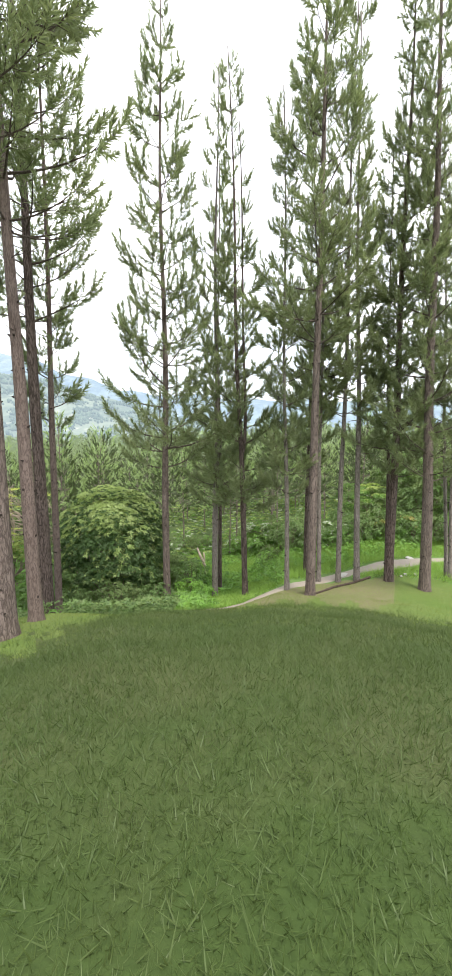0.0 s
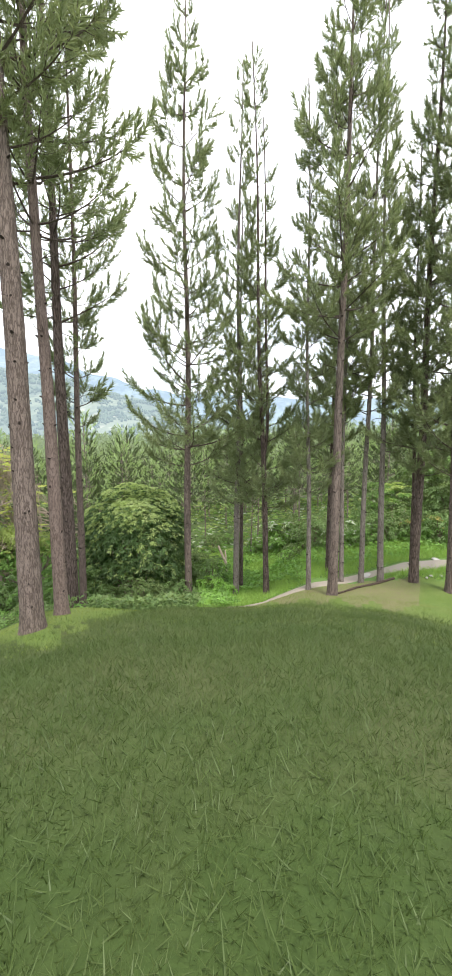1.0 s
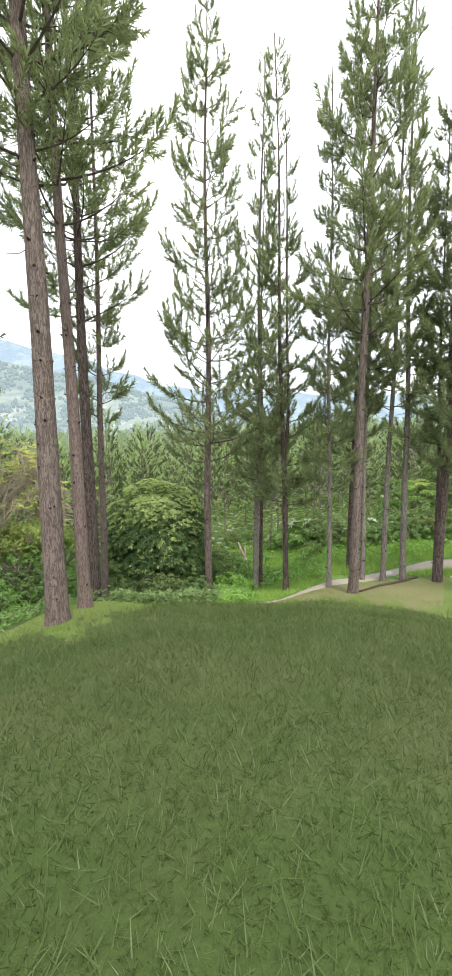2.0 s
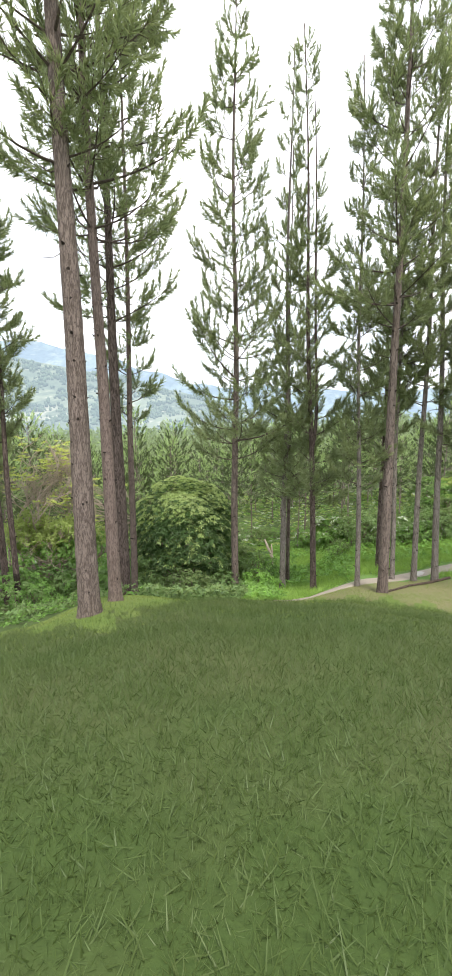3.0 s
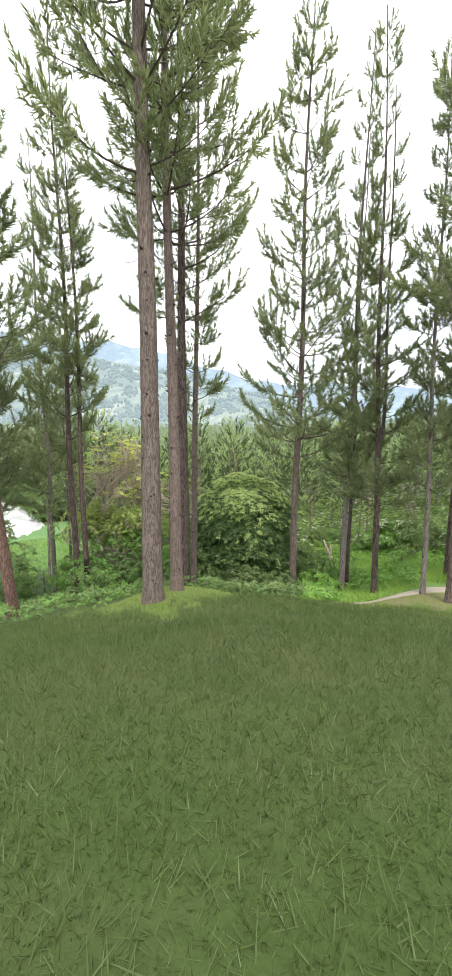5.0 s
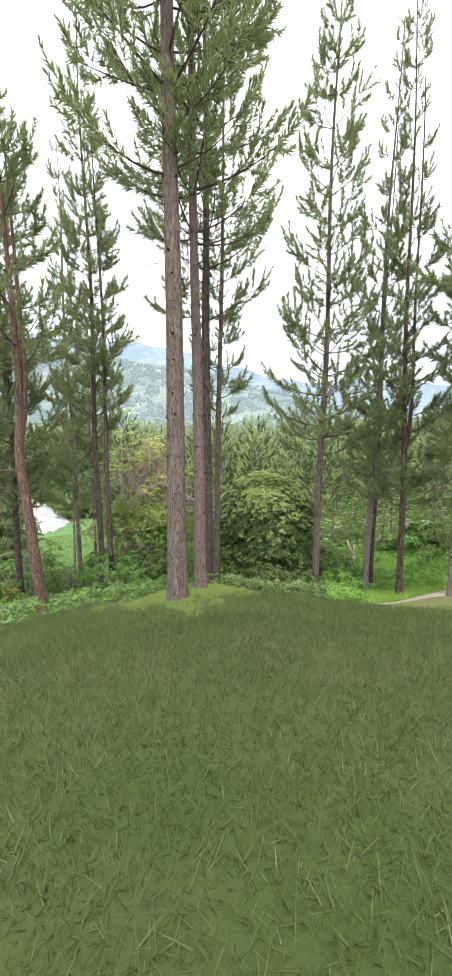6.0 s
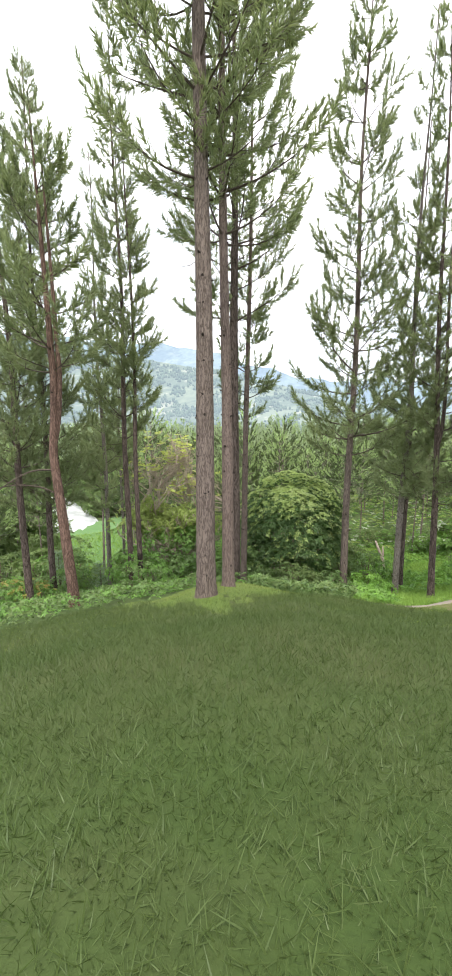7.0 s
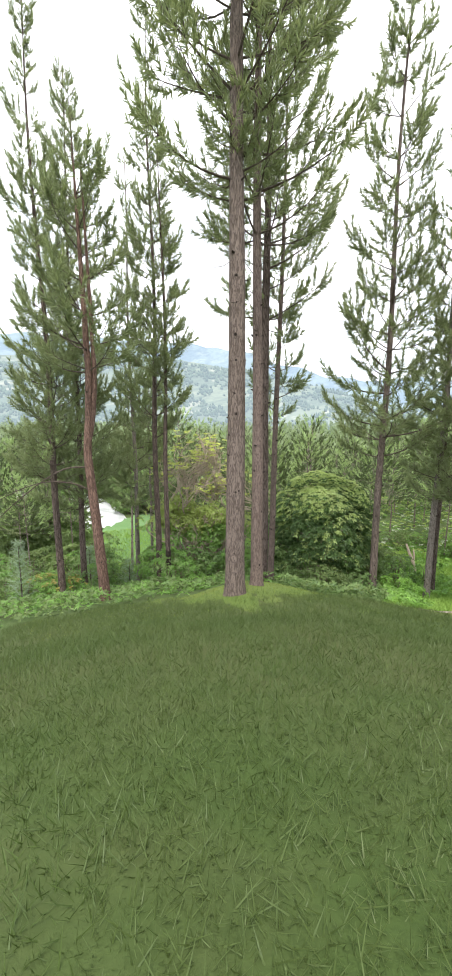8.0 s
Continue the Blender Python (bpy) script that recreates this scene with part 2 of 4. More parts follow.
class Soup:
    """Collects points and faces, and makes one mesh of them."""

    def __init__(self):
        self.v, self.f, self.m, self.n = [], [], [], 0

    def add(self, verts, faces, slot=0):
        verts, faces = np.asarray(verts, float), np.asarray(faces, int)
        self.v.append(verts)
        self.f.extend((faces + self.n).tolist())
        self.m.extend([slot] * len(faces))
        self.n += len(verts)

    def blades(self, o, d, length, width, droop=0.0, rng=None, slot=0):
        """Narrow three-cornered blades from o along d."""
        o, d = np.asarray(o, float), unit(d)
        side = unit(np.cross(d, rng.normal(size=d.shape)))
        length = np.broadcast_to(np.asarray(length, float).reshape(-1, 1), (len(o), 1))
        width = np.broadcast_to(np.asarray(width, float).reshape(-1, 1), (len(o), 1))
        tip = o + d * length - UP * droop * length
        v = np.stack([o - side * width / 2, o + side * width / 2, tip], 1).reshape(-1, 3)
        self.add(v, np.arange(len(v)).reshape(-1, 3), slot)

    def leaves(self, o, d, length, width, droop=0.25, rng=None, flat=0.5, slot=0):
        """Kite-shaped leaves from o along d, bent down at the tip; flat: how far they lie level."""
        o, d = np.asarray(o, float), unit(d)
        side = unit(np.cross(d, UP * flat + rng.normal(size=d.shape) * (1 - flat)))
        length = np.broadcast_to(np.asarray(length, float).reshape(-1, 1), (len(o), 1))
        width = np.broadcast_to(np.asarray(width, float).reshape(-1, 1), (len(o), 1))
        mid = o + d * length * 0.5
        tip = o + d * length - UP * droop * length
        v = np.stack([o, mid - side * width / 2, tip, mid + side * width / 2], 1).reshape(-1, 3)
        self.add(v, np.arange(len(v)).reshape(-1, 4), slot)

    def tube(self, path, radii, segs=8, cap=True, slot=0, rough=None):
        path, radii = np.asarray(path, float), np.asarray(radii, float)
        tang = unit(np.gradient(path, axis=0))
        ref = np.array([1.0, 0.0, 0.0]) if abs(tang[0][0]) < 0.8 else np.array([0.0, 1.0, 0.0])
        a = unit(np.cross(tang, ref))
        b = np.cross(tang, a)
        ang = np.linspace(0, 2 * math.pi, segs, endpoint=False)
        ring = np.cos(ang)[None, :, None] * a[:, None, :] + np.sin(ang)[None, :, None] * b[:, None, :]
        r = np.repeat(radii[:, None], segs, 1)
        if rough is not None:
            r = r * rough
        v = path[:, None, :] + ring * r[:, :, None]
        k = len(path)
        i, j = np.meshgrid(np.arange(k - 1), np.arange(segs), indexing="ij")
        j2 = (j + 1) % segs
        f = np.stack([i * segs + j, i * segs + j2, (i + 1) * segs + j2, (i + 1) * segs + j], -1).reshape(-1, 4)
        self.add(v.reshape(-1, 3), f, slot)
        if cap:
            top = np.array([(k - 1) * segs + s for s in range(segs)])
            self.f.append((top + self.n - k * segs).tolist())
            self.m.append(slot)

    def mesh(self, name, mats, smooth=False):
        me = bpy.data.meshes.new(name)
        me.from_pydata(np.concatenate(self.v).tolist(), [], self.f)
        for mt in mats:
            me.materials.append(mt)
        if len(mats) > 1:
            me.polygons.foreach_set("material_index", self.m)
        if smooth:
            me.polygons.foreach_set("use_smooth", [True] * len(me.polygons))
        me.update()
        return me


def part(name, mesh, parent, m=None, label=""):
    ob = new(name, mesh)
    ob.parent = parent
    if m is not None:
        ob.matrix_basis = m
    if label:
        ob["label"] = label
    return ob


def thing(name, x, y, z, label, category, group="", turn=0.0, size=1.0):
    ob = new(name)
    ob.empty_display_size = 0.2
    ob.matrix_basis = pose(x, y, z, 0, 0, turn) @ Matrix.Scale(size, 4)
    return tagged(ob, label, category, group)


# ---- the lie of the land ----
RINGS = (0, 5, 8, 10, 12, 14, 18, 25, 40, 80)
FLAT_SIDE = (3.9, 2.7, 1.9, 1.2, 0.6, 0.3, 0.0, 0.0, -1.0, -2.0)
SLOPES = {
    -180: FLAT_SIDE, -60: FLAT_SIDE,
    -25: (3.9, 2.7, 1.8, 1.1, 0.5, 0.15, 0.0, -0.3, -1.5, -3.0),
    -10: (3.9, 2.7, 1.8, 1.05, 0.42, 0.0, -0.6, -1.5, -3.5, -6.0),
    0: (3.9, 2.7, 1.7, 0.85, 0.15, -0.6, -1.7, -3.1, -4.5, -7.0),
    12: (3.9, 2.7, 1.7, 1.0, 0.2, -0.7, -1.9, -3.2, -5.0, -8.0),
    28: (3.9, 2.6, 1.55, 1.18, 0.55, -0.7, -2.2, -4.0, -7.0, -9.0),
    38: (3.9, 2.6, 1.5, 0.85, 0.15, -0.6, -2.0, -4.2, -8.0, -9.0),
    48: (3.9, 2.6, 1.5, 0.75, 0.1, -0.6, -2.2, -4.5, -8.5, -9.0),
    70: (3.9, 2.6, 1.5, 0.75, 0.1, -0.5, -2.0, -4.2, -7.0, -9.0),
    180: FLAT_SIDE,
}
BEARINGS = np.array(sorted(SLOPES))


def land(x, y):
    """Height of the ground at x, y."""
    x, y = np.atleast_1d(np.asarray(x, float)), np.atleast_1d(np.asarray(y, float))
    az, d = np.degrees(np.arctan2(-x, y)), np.hypot(x, y)
    rows = np.stack([np.interp(d, RINGS, SLOPES[b]) for b in BEARINGS])
    i = np.clip(np.searchsorted(BEARINGS, az) - 1, 0, len(BEARINGS) - 2)
    u = np.clip((az - BEARINGS[i]) / (BEARINGS[i + 1] - BEARINGS[i]), 0, 1)
    u = u * u * (3 - 2 * u)
    k = np.arange(len(x))
    wave = 0.02 * np.sin(x * 2.3 + 1.1 * np.sin(y * 1.7)) + 0.02 * np.sin(y * 2.9 + x * 0.8)
    return rows[i, k] * (1 - u) + rows[i + 1, k] * u + wave * np.clip(d / 6, 0, 1)


def gz(x, y):
    return float(land(x, y)[0])


def polar(az, d):
    """A place by its bearing (degrees to the left of the y axis) and distance."""
    return -math.sin(radians(az)) * d, math.cos(radians(az)) * d


def smoothstep(a, b, x):
    u = np.clip((x - a) / (b - a), 0, 1)
    return u * u * (3 - 2 * u)


def track_line(u):
    """The middle of the dirt track, u from 0 to 1."""
    pts = np.array([(-0.6, 11.9), (0.2, 13.1), (1.0, 14.1), (2.8, 15.0), (4.2, 16.0), (5.8, 16.8), (7.7, 17.4), (10.4, 18.2), (14.0, 19.4), (20.0, 21.5)])
    s = np.linspace(0, 1, len(pts))
    line = np.stack([np.interp(u, s, pts[:, 0]), np.interp(u, s, pts[:, 1])], -1)
    for _ in range(6):
        line[1:-1] = (line[:-2] + 2 * line[1:-1] + line[2:]) / 4
    return line


def is_lawn(x, y):
    """Share of mown lawn: the near slope as far as the track."""
    az, d = np.degrees(np.arctan2(-x, y)), np.hypot(x, y)
    edge = np.interp(az, (-60, -25, -14, -4, 2, 12, 22, 28, 34, 42, 60), (18, 17, 15.6, 14.2, 12.2, 11.0, 11.6, 12.0, 11.4, 11.0, 11.0))
    return 1 - smoothstep(edge - 0.25, edge + 0.25, d + 0.25 * np.sin(x * 3.1) * np.sin(y * 2.7))


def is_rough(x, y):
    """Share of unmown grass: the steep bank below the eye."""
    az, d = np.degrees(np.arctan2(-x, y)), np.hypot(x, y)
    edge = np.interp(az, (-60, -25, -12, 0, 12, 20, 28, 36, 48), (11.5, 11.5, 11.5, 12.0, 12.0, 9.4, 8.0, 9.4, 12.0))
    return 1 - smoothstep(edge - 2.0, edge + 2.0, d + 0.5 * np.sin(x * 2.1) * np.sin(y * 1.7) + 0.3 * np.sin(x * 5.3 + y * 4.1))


def ground_sheet():
    az = np.concatenate([np.arange(-180, -48, 4.0), np.arange(-48, 76, 0.9), np.arange(76, 180, 4.0)])
    rad = np.concatenate([np.arange(0.3, 26, 0.28), np.geomspace(26.5, 100, 60), np.geomspace(115, 4500, 26)])
    aa, rr = np.meshgrid(np.radians(az), rad, indexing="ij")
    x, y = -np.sin(aa) * rr, np.cos(aa) * rr
    z = land(x.ravel(), y.ravel()).reshape(x.shape)
    na, nr = x.shape
    v = np.stack([x, y, z], -1).reshape(-1, 3)
    i, j = np.meshgrid(np.arange(na), np.arange(nr - 1), indexing="ij")
    i2 = (i + 1) % na
    f = np.stack([i * nr + j, i * nr + j + 1, i2 * nr + j + 1, i2 * nr + j], -1).reshape(-1, 4)
    mid = v[f].mean(1)
    lawn = is_lawn(mid[:, 0], mid[:, 1]) > 0.5
    s = Soup()
    s.add(v, f)
    m_az, m_d = np.degrees(np.arctan2(-mid[:, 0], mid[:, 1])), np.hypot(mid[:, 0], mid[:, 1])
    clearing = ~lawn & (m_az > -36) & (m_az < 24) & (m_d < 29 + 1.5 * np.sin(m_az * 0.9) + np.sin(m_az * 2.3))
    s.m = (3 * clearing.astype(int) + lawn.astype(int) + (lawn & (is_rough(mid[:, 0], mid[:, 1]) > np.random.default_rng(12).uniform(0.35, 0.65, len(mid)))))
    dry = lawn & (m_az < 3 + 2 * np.sin(m_d * 2.0)) & (m_az > -24) & (m_d > 12.6 + 0.5 * np.sin(m_az * 1.3))
    s.m = np.where(dry, 4, s.m).tolist()
    s.add(np.array([[0, 0, gz(0, 0)]]), np.zeros((0, 3), int))
    hub = s.n - 1
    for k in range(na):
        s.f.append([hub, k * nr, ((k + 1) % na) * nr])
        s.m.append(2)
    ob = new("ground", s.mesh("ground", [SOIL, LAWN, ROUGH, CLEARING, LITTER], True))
    return tagged(ob, "grassy hillside falling to a wooded valley floor", "ground", kind="structure")


ground_sheet()


def ribbon(name, centre, halves, material, lift, label, category, across=9, seed=3):
    """A strip that lies on the ground, with a ragged edge."""
    rng = np.random.default_rng(seed)
    tang = unit(np.gradient(centre, axis=0))
    side = np.stack([-tang[:, 1], tang[:, 0]], -1)
    w = np.linspace(-1, 1, across)
    wave = np.convolve(rng.normal(size=len(centre) + 8), np.ones(9) / 9, "valid")[:, None]
    rag = 1 + 0.35 * wave * (np.abs(w) > 0.7)[None, :]
    p = centre[:, None, :] + side[:, None, :] * (halves[:, None] * w[None, :] * rag)[:, :, None]
    z = land(p[:, :, 0].ravel(), p[:, :, 1].ravel()).reshape(p.shape[:2]) + lift * (1.0 - 1.6 * (np.abs(w) > 0.99))[None, :]
    v = np.concatenate([p, z[:, :, None]], -1).reshape(-1, 3)
    i, j = np.meshgrid(np.arange(len(centre) - 1), np.arange(across - 1), indexing="ij")
    f = np.stack([i * across + j, i * across + j + 1, (i + 1) * across + j + 1, (i + 1) * across + j], -1).reshape(-1, 4)
    s = Soup()
    s.add(v, f)
    return tagged(new(name, s.mesh(name, [material], True)), label, category, kind="structure")


uu = np.linspace(0, 1, 120)
ribbon("road", track_line(uu), np.interp(uu, (0, 0.11, 0.22, 0.33, 0.44, 0.56, 0.67, 0.78, 1), (0.02, 0.2, 0.28, 0.33, 0.48, 0.58, 0.60, 0.36, 0.4)), DIRT, 0.03,
       "pale dirt track curving past the pines", "road")


def valley_floor(name, az, near, far, height, material, label, category):
    """A sheet on the valley floor between two banks, given by bearing; height None: on the ground."""
    rows = 24
    u = np.linspace(0, 1, rows)
    rag = 0.5 * np.sin(az * 5.1) + 0.35 * np.sin(az * 11.7 + 1)
    d = near[:, None] + (far - near)[:, None] * u[None, :] + rag[:, None]
    a = np.radians(az)[:, None]
    x, y = -np.sin(a) * d, np.cos(a) * d
    z = np.full(x.shape, height) if height is not None else land(x.ravel(), y.ravel()).reshape(x.shape) + 0.08
    i, j = np.meshgrid(np.arange(len(az) - 1), np.arange(rows - 1), indexing="ij")
    s = Soup()
    s.add(np.stack([x, y, z], -1).reshape(-1, 3), np.stack([i * rows + j, i * rows + j + 1, (i + 1) * rows + j + 1, (i + 1) * rows + j], -1).reshape(-1, 4))
    return tagged(new(name, s.mesh(name, [material], True)), label, category, kind="structure")


m_az = np.linspace(35, 56, 90)
valley_floor("meadow", m_az, np.full(90, 33.0), np.interp(m_az, (35, 42.3, 43.3, 45.3, 56), (64, 63, 61.0, 57.0, 58.5)), None, MEADOW,
             "bright green meadow on the valley floor", "ground")
r_az = np.linspace(43.2, 76, 90)
valley_floor("water", r_az, np.interp(r_az, (43.2, 45.3, 51, 76), (60.5, 55.5, 57.0, 62)), np.interp(r_az, (43.2, 46.5, 52, 76), (61.5, 82, 94, 100)), -8.62, WATER,
             "pale river shining white under the cloudy sky", "river")


def hills(name, az0, az1, d0, d1, skyline, material, label, seed, rough):
    """A far slope that rises from the valley to a skyline given as angles above the eye."""
    cols, rows = 220, 40
    az = np.linspace(az0, az1, cols)
    el = np.interp(az, [k for k, _ in skyline], [e for _, e in skyline])
    v = []
    for c, (a, e) in enumerate(zip(az, el)):
        for r in range(rows):
            u = r / (rows - 1)
            d = d0 + (d1 - d0) * u
            x, y = polar(a, d)
            rise = EYE + d * math.tan(radians(e)) * u ** 0.85 - 14 * (1 - u)
            bumpy = noise.fractal(Vector((x * 0.004 + seed, y * 0.004, seed)), 0.9, 2.0, 5)
            fine = noise.noise(Vector((x * 0.05, y * 0.05, seed)))
            v.append((x, y, rise + rough * d * (bumpy * 0.02 + fine * 0.0022) * (0.25 + 0.75 * u)))
    i, j = np.meshgrid(np.arange(cols - 1), np.arange(rows - 1), indexing="ij")
    s = Soup()
    s.add(v, np.stack([i * rows + j, (i + 1) * rows + j, (i + 1) * rows + j + 1, i * rows + j + 1], -1).reshape(-1, 4))
    return tagged(new(name, s.mesh(name, [material], True)), label, "hill", kind="structure"), np.array(v).reshape(cols, rows, 3)


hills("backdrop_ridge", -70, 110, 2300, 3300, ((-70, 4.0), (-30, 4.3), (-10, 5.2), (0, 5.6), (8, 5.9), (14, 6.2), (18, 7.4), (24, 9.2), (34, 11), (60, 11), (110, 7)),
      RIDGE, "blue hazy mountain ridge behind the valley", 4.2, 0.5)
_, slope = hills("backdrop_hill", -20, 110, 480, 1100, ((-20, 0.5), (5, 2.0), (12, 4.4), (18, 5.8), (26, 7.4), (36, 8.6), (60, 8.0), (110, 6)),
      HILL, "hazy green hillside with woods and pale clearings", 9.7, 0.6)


def hillside_woods(slope, n):
    """Round tree crowns standing in belts and groves over the far slope."""
    rng = np.random.default_rng(61)
    bm = bmesh.new()
    bmesh.ops.create_icosphere(bm, subdivisions=1, radius=1.0)
    ball = np.array([w.co[:] for w in bm.verts])
    tri = [[w.index for w in f.verts] for f in bm.faces]
    bm.free()
    cols, rows = slope.shape[:2]
    s = Soup()
    for _ in range(n):
        c, r = rng.uniform(0, cols - 2), rng.uniform(0, 1) ** 0.8 * (rows - 2)
        i, j = int(c), int(r)
        p = slope[i, j] * (1 - c + i) + slope[i + 1, j] * (c - i)
        p = p + (slope[i, j + 1] - slope[i, j]) * (r - j)
        if noise.fractal(Vector((c * 0.16, r * 0.24, 2.0)), 0.8, 2.0, 4) < rng.uniform(-0.12, 0.22):
            continue
        w = rng.uniform(1.2, 3.2) * (0.75 + 0.5 * r / rows)
        h = w * rng.uniform(0.9, 1.9)
        s.add(p + UP * h * 0.7 + ball * np.array([w, w, h]) * (1 + rng.normal(0, 0.13, (len(ball), 1))), tri)
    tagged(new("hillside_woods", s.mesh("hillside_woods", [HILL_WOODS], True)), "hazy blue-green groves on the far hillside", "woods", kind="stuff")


hillside_woods(slope, 26000)


# ---- pines ----
def shoot(s, rng, o, axis, length, count, needle, width, slot=0):
    """One brush of needles round a twig's end."""
    axis = unit(axis)
    t = rng.uniform(0.05, 1.0, count)
    a = radians(58) - t * radians(30) + rng.normal(0, 0.14, count)
    r = unit(np.cross(axis, rng.normal(size=(count, 3))))
    d = axis * np.cos(a)[:, None] + r * np.sin(a)[:, None] + UP * -0.16
    s.blades(o + axis * (t * length)[:, None], d, needle * rng.uniform(0.75, 1.15, count), width, 0.12, rng, slot)


def foxtail(s, rng, o, axis, length, count, needle, width, curl=0.5, bright=0.4):
    """A thick brush of needles round a shoot that curves upwards to its end."""
    axis = unit(axis)
    t = rng.uniform(0.0, 1.0, count) ** 0.85
    tang = unit(axis + UP * (2 * curl * t)[:, None])
    a = radians(56) - t * radians(30) + rng.normal(0, 0.13, count)
    r = unit(np.cross(tang, rng.normal(size=(count, 3))))
    d = tang * np.cos(a)[:, None] + r * np.sin(a)[:, None]
    base = o + axis * (t * length)[:, None] + UP * (curl * t * t * length)[:, None]
    fresh = rng.uniform(size=count) < bright * (0.35 + t)
    size = needle * rng.uniform(0.75, 1.15, count) * (1.0 - 0.2 * t)
    for slot, pick in ((0, ~fresh), (1, fresh)):
        if pick.any():
            s.blades(base[pick], d[pick], size[pick], width, 0.06, rng, slot)


def branch_meshes(length, seed, needles, material, width=0.015):
    """A sweeping bough along +x, bare on its inner part, with foxtail shoots on its outer part."""
    rng = np.random.default_rng(seed)
    wood, green = Soup(), Soup()
    u = np.linspace(0, 1, 7)
    bend, lift, sag = rng.uniform(-0.18, 0.18), rng.uniform(0.16, 0.40), rng.uniform(0.04, 0.16)
    path = np.stack([length * u, length * bend * u ** 2, length * (-sag * u + lift * u ** 2.3)], -1)
    wood.tube(path, np.interp(u, (0, 1), (0.010 * length + 0.008, 0.005)), 4, False)
    n_side = int(3 + 2.3 * length)
    hand = rng.choice((-1, 1))
    for k in range(n_side):
        t = 0.30 + 0.62 * (k + rng.uniform(0.1, 0.9)) / n_side
        p = np.array([np.interp(t, u, path[:, q]) for q in range(3)])
        hand = -hand
        swing = hand * rng.uniform(0.35, 1.0)
        d = unit(np.array([math.cos(swing), math.sin(swing), rng.uniform(-0.15, 0.3)]))
        ln = (0.30 + 0.26 * length * (1.1 - t)) * rng.uniform(0.8, 1.2)
        curl = rng.uniform(0.2, 0.75)
        w = np.linspace(0, 1, 4)
        wood.tube(p + d * (w * ln)[:, None] + UP * (curl * w * w * ln)[:, None], np.linspace(0.009, 0.004, 4), 3, False)
        foxtail(green, rng, p + d * ln * 0.22, d, ln * 0.85 + 0.15, int(needles * (0.6 + 0.6 * ln)), 0.235, width, curl)
    tip = unit(path[-1] - path[-3])
    foxtail(green, rng, path[-2] - tip * 0.1, tip, 0.66 + 0.1 * length, int(needles * 1.2), 0.245, width, 0.35)
    return wood.mesh("branch", [TWIG_WOOD]), green.mesh("needles", [material, NEEDLE_TIP])


BOUGHS = {}
for kind, mat_n in (("green", NEEDLE), ("dark", NEEDLE_DARK)):
    for li, ln in enumerate((0.9, 1.5, 2.2)):
        BOUGHS[kind, li] = [branch_meshes(ln, 100 + li * 10 + q + (50 if kind == "dark" else 0), 88, mat_n, 0.028) for q in range(3)]
        BOUGHS[kind, li, "high"] = [branch_meshes(ln, 400 + li * 10 + q + (50 if kind == "dark" else 0), 72, mat_n, 0.03) for q in range(3)]


def stub_mesh():
    s = Soup()
    s.tube(np.array([(-0.03, 0, 0), (0.02, 0, 0.006), (0.05, 0, 0.016), (0.07, 0, 0.022)]), np.array([0.04, 0.034, 0.022, 0.012]), 7)
    return s.mesh("branch_stub", [KNOT_WOOD])


UP_V = Vector((0, 0, 1))
STUB = stub_mesh()


def trunk_mesh(path, radii, material, seed, fine, relief=0.06):
    """A tapered trunk; where fine, with its bark plates as relief down to the fissures."""
    s = Soup()
    segs = 40 if fine else 12
    rough = np.ones((len(path), segs))
    ang = np.linspace(0, 2 * math.pi, segs, endpoint=False)
    for i in range(len(path)):
        for j in range(segs):
            c, sn, z = math.cos(ang[j]), math.sin(ang[j]), path[i][2]
            w = 0.03 * noise.noise(Vector((c * 1.2 + seed, sn * 1.2, z * 0.8)))
            if fine and z < 8.0:
                r = radii[i]
                furrow = abs(noise.noise(Vector((c * r * 19 + seed * 3.1, sn * r * 19, z * 4.6))))
                w += relief * (min(1.0, furrow / 0.22) - 0.7) + 0.4 * relief * noise.noise(Vector((c * r * 55, sn * r * 55, z * 14)))
            rough[i, j] = 1 + w
    s.tube(path, radii, segs, rough=rough)
    return s.mesh("trunk", [material], True)


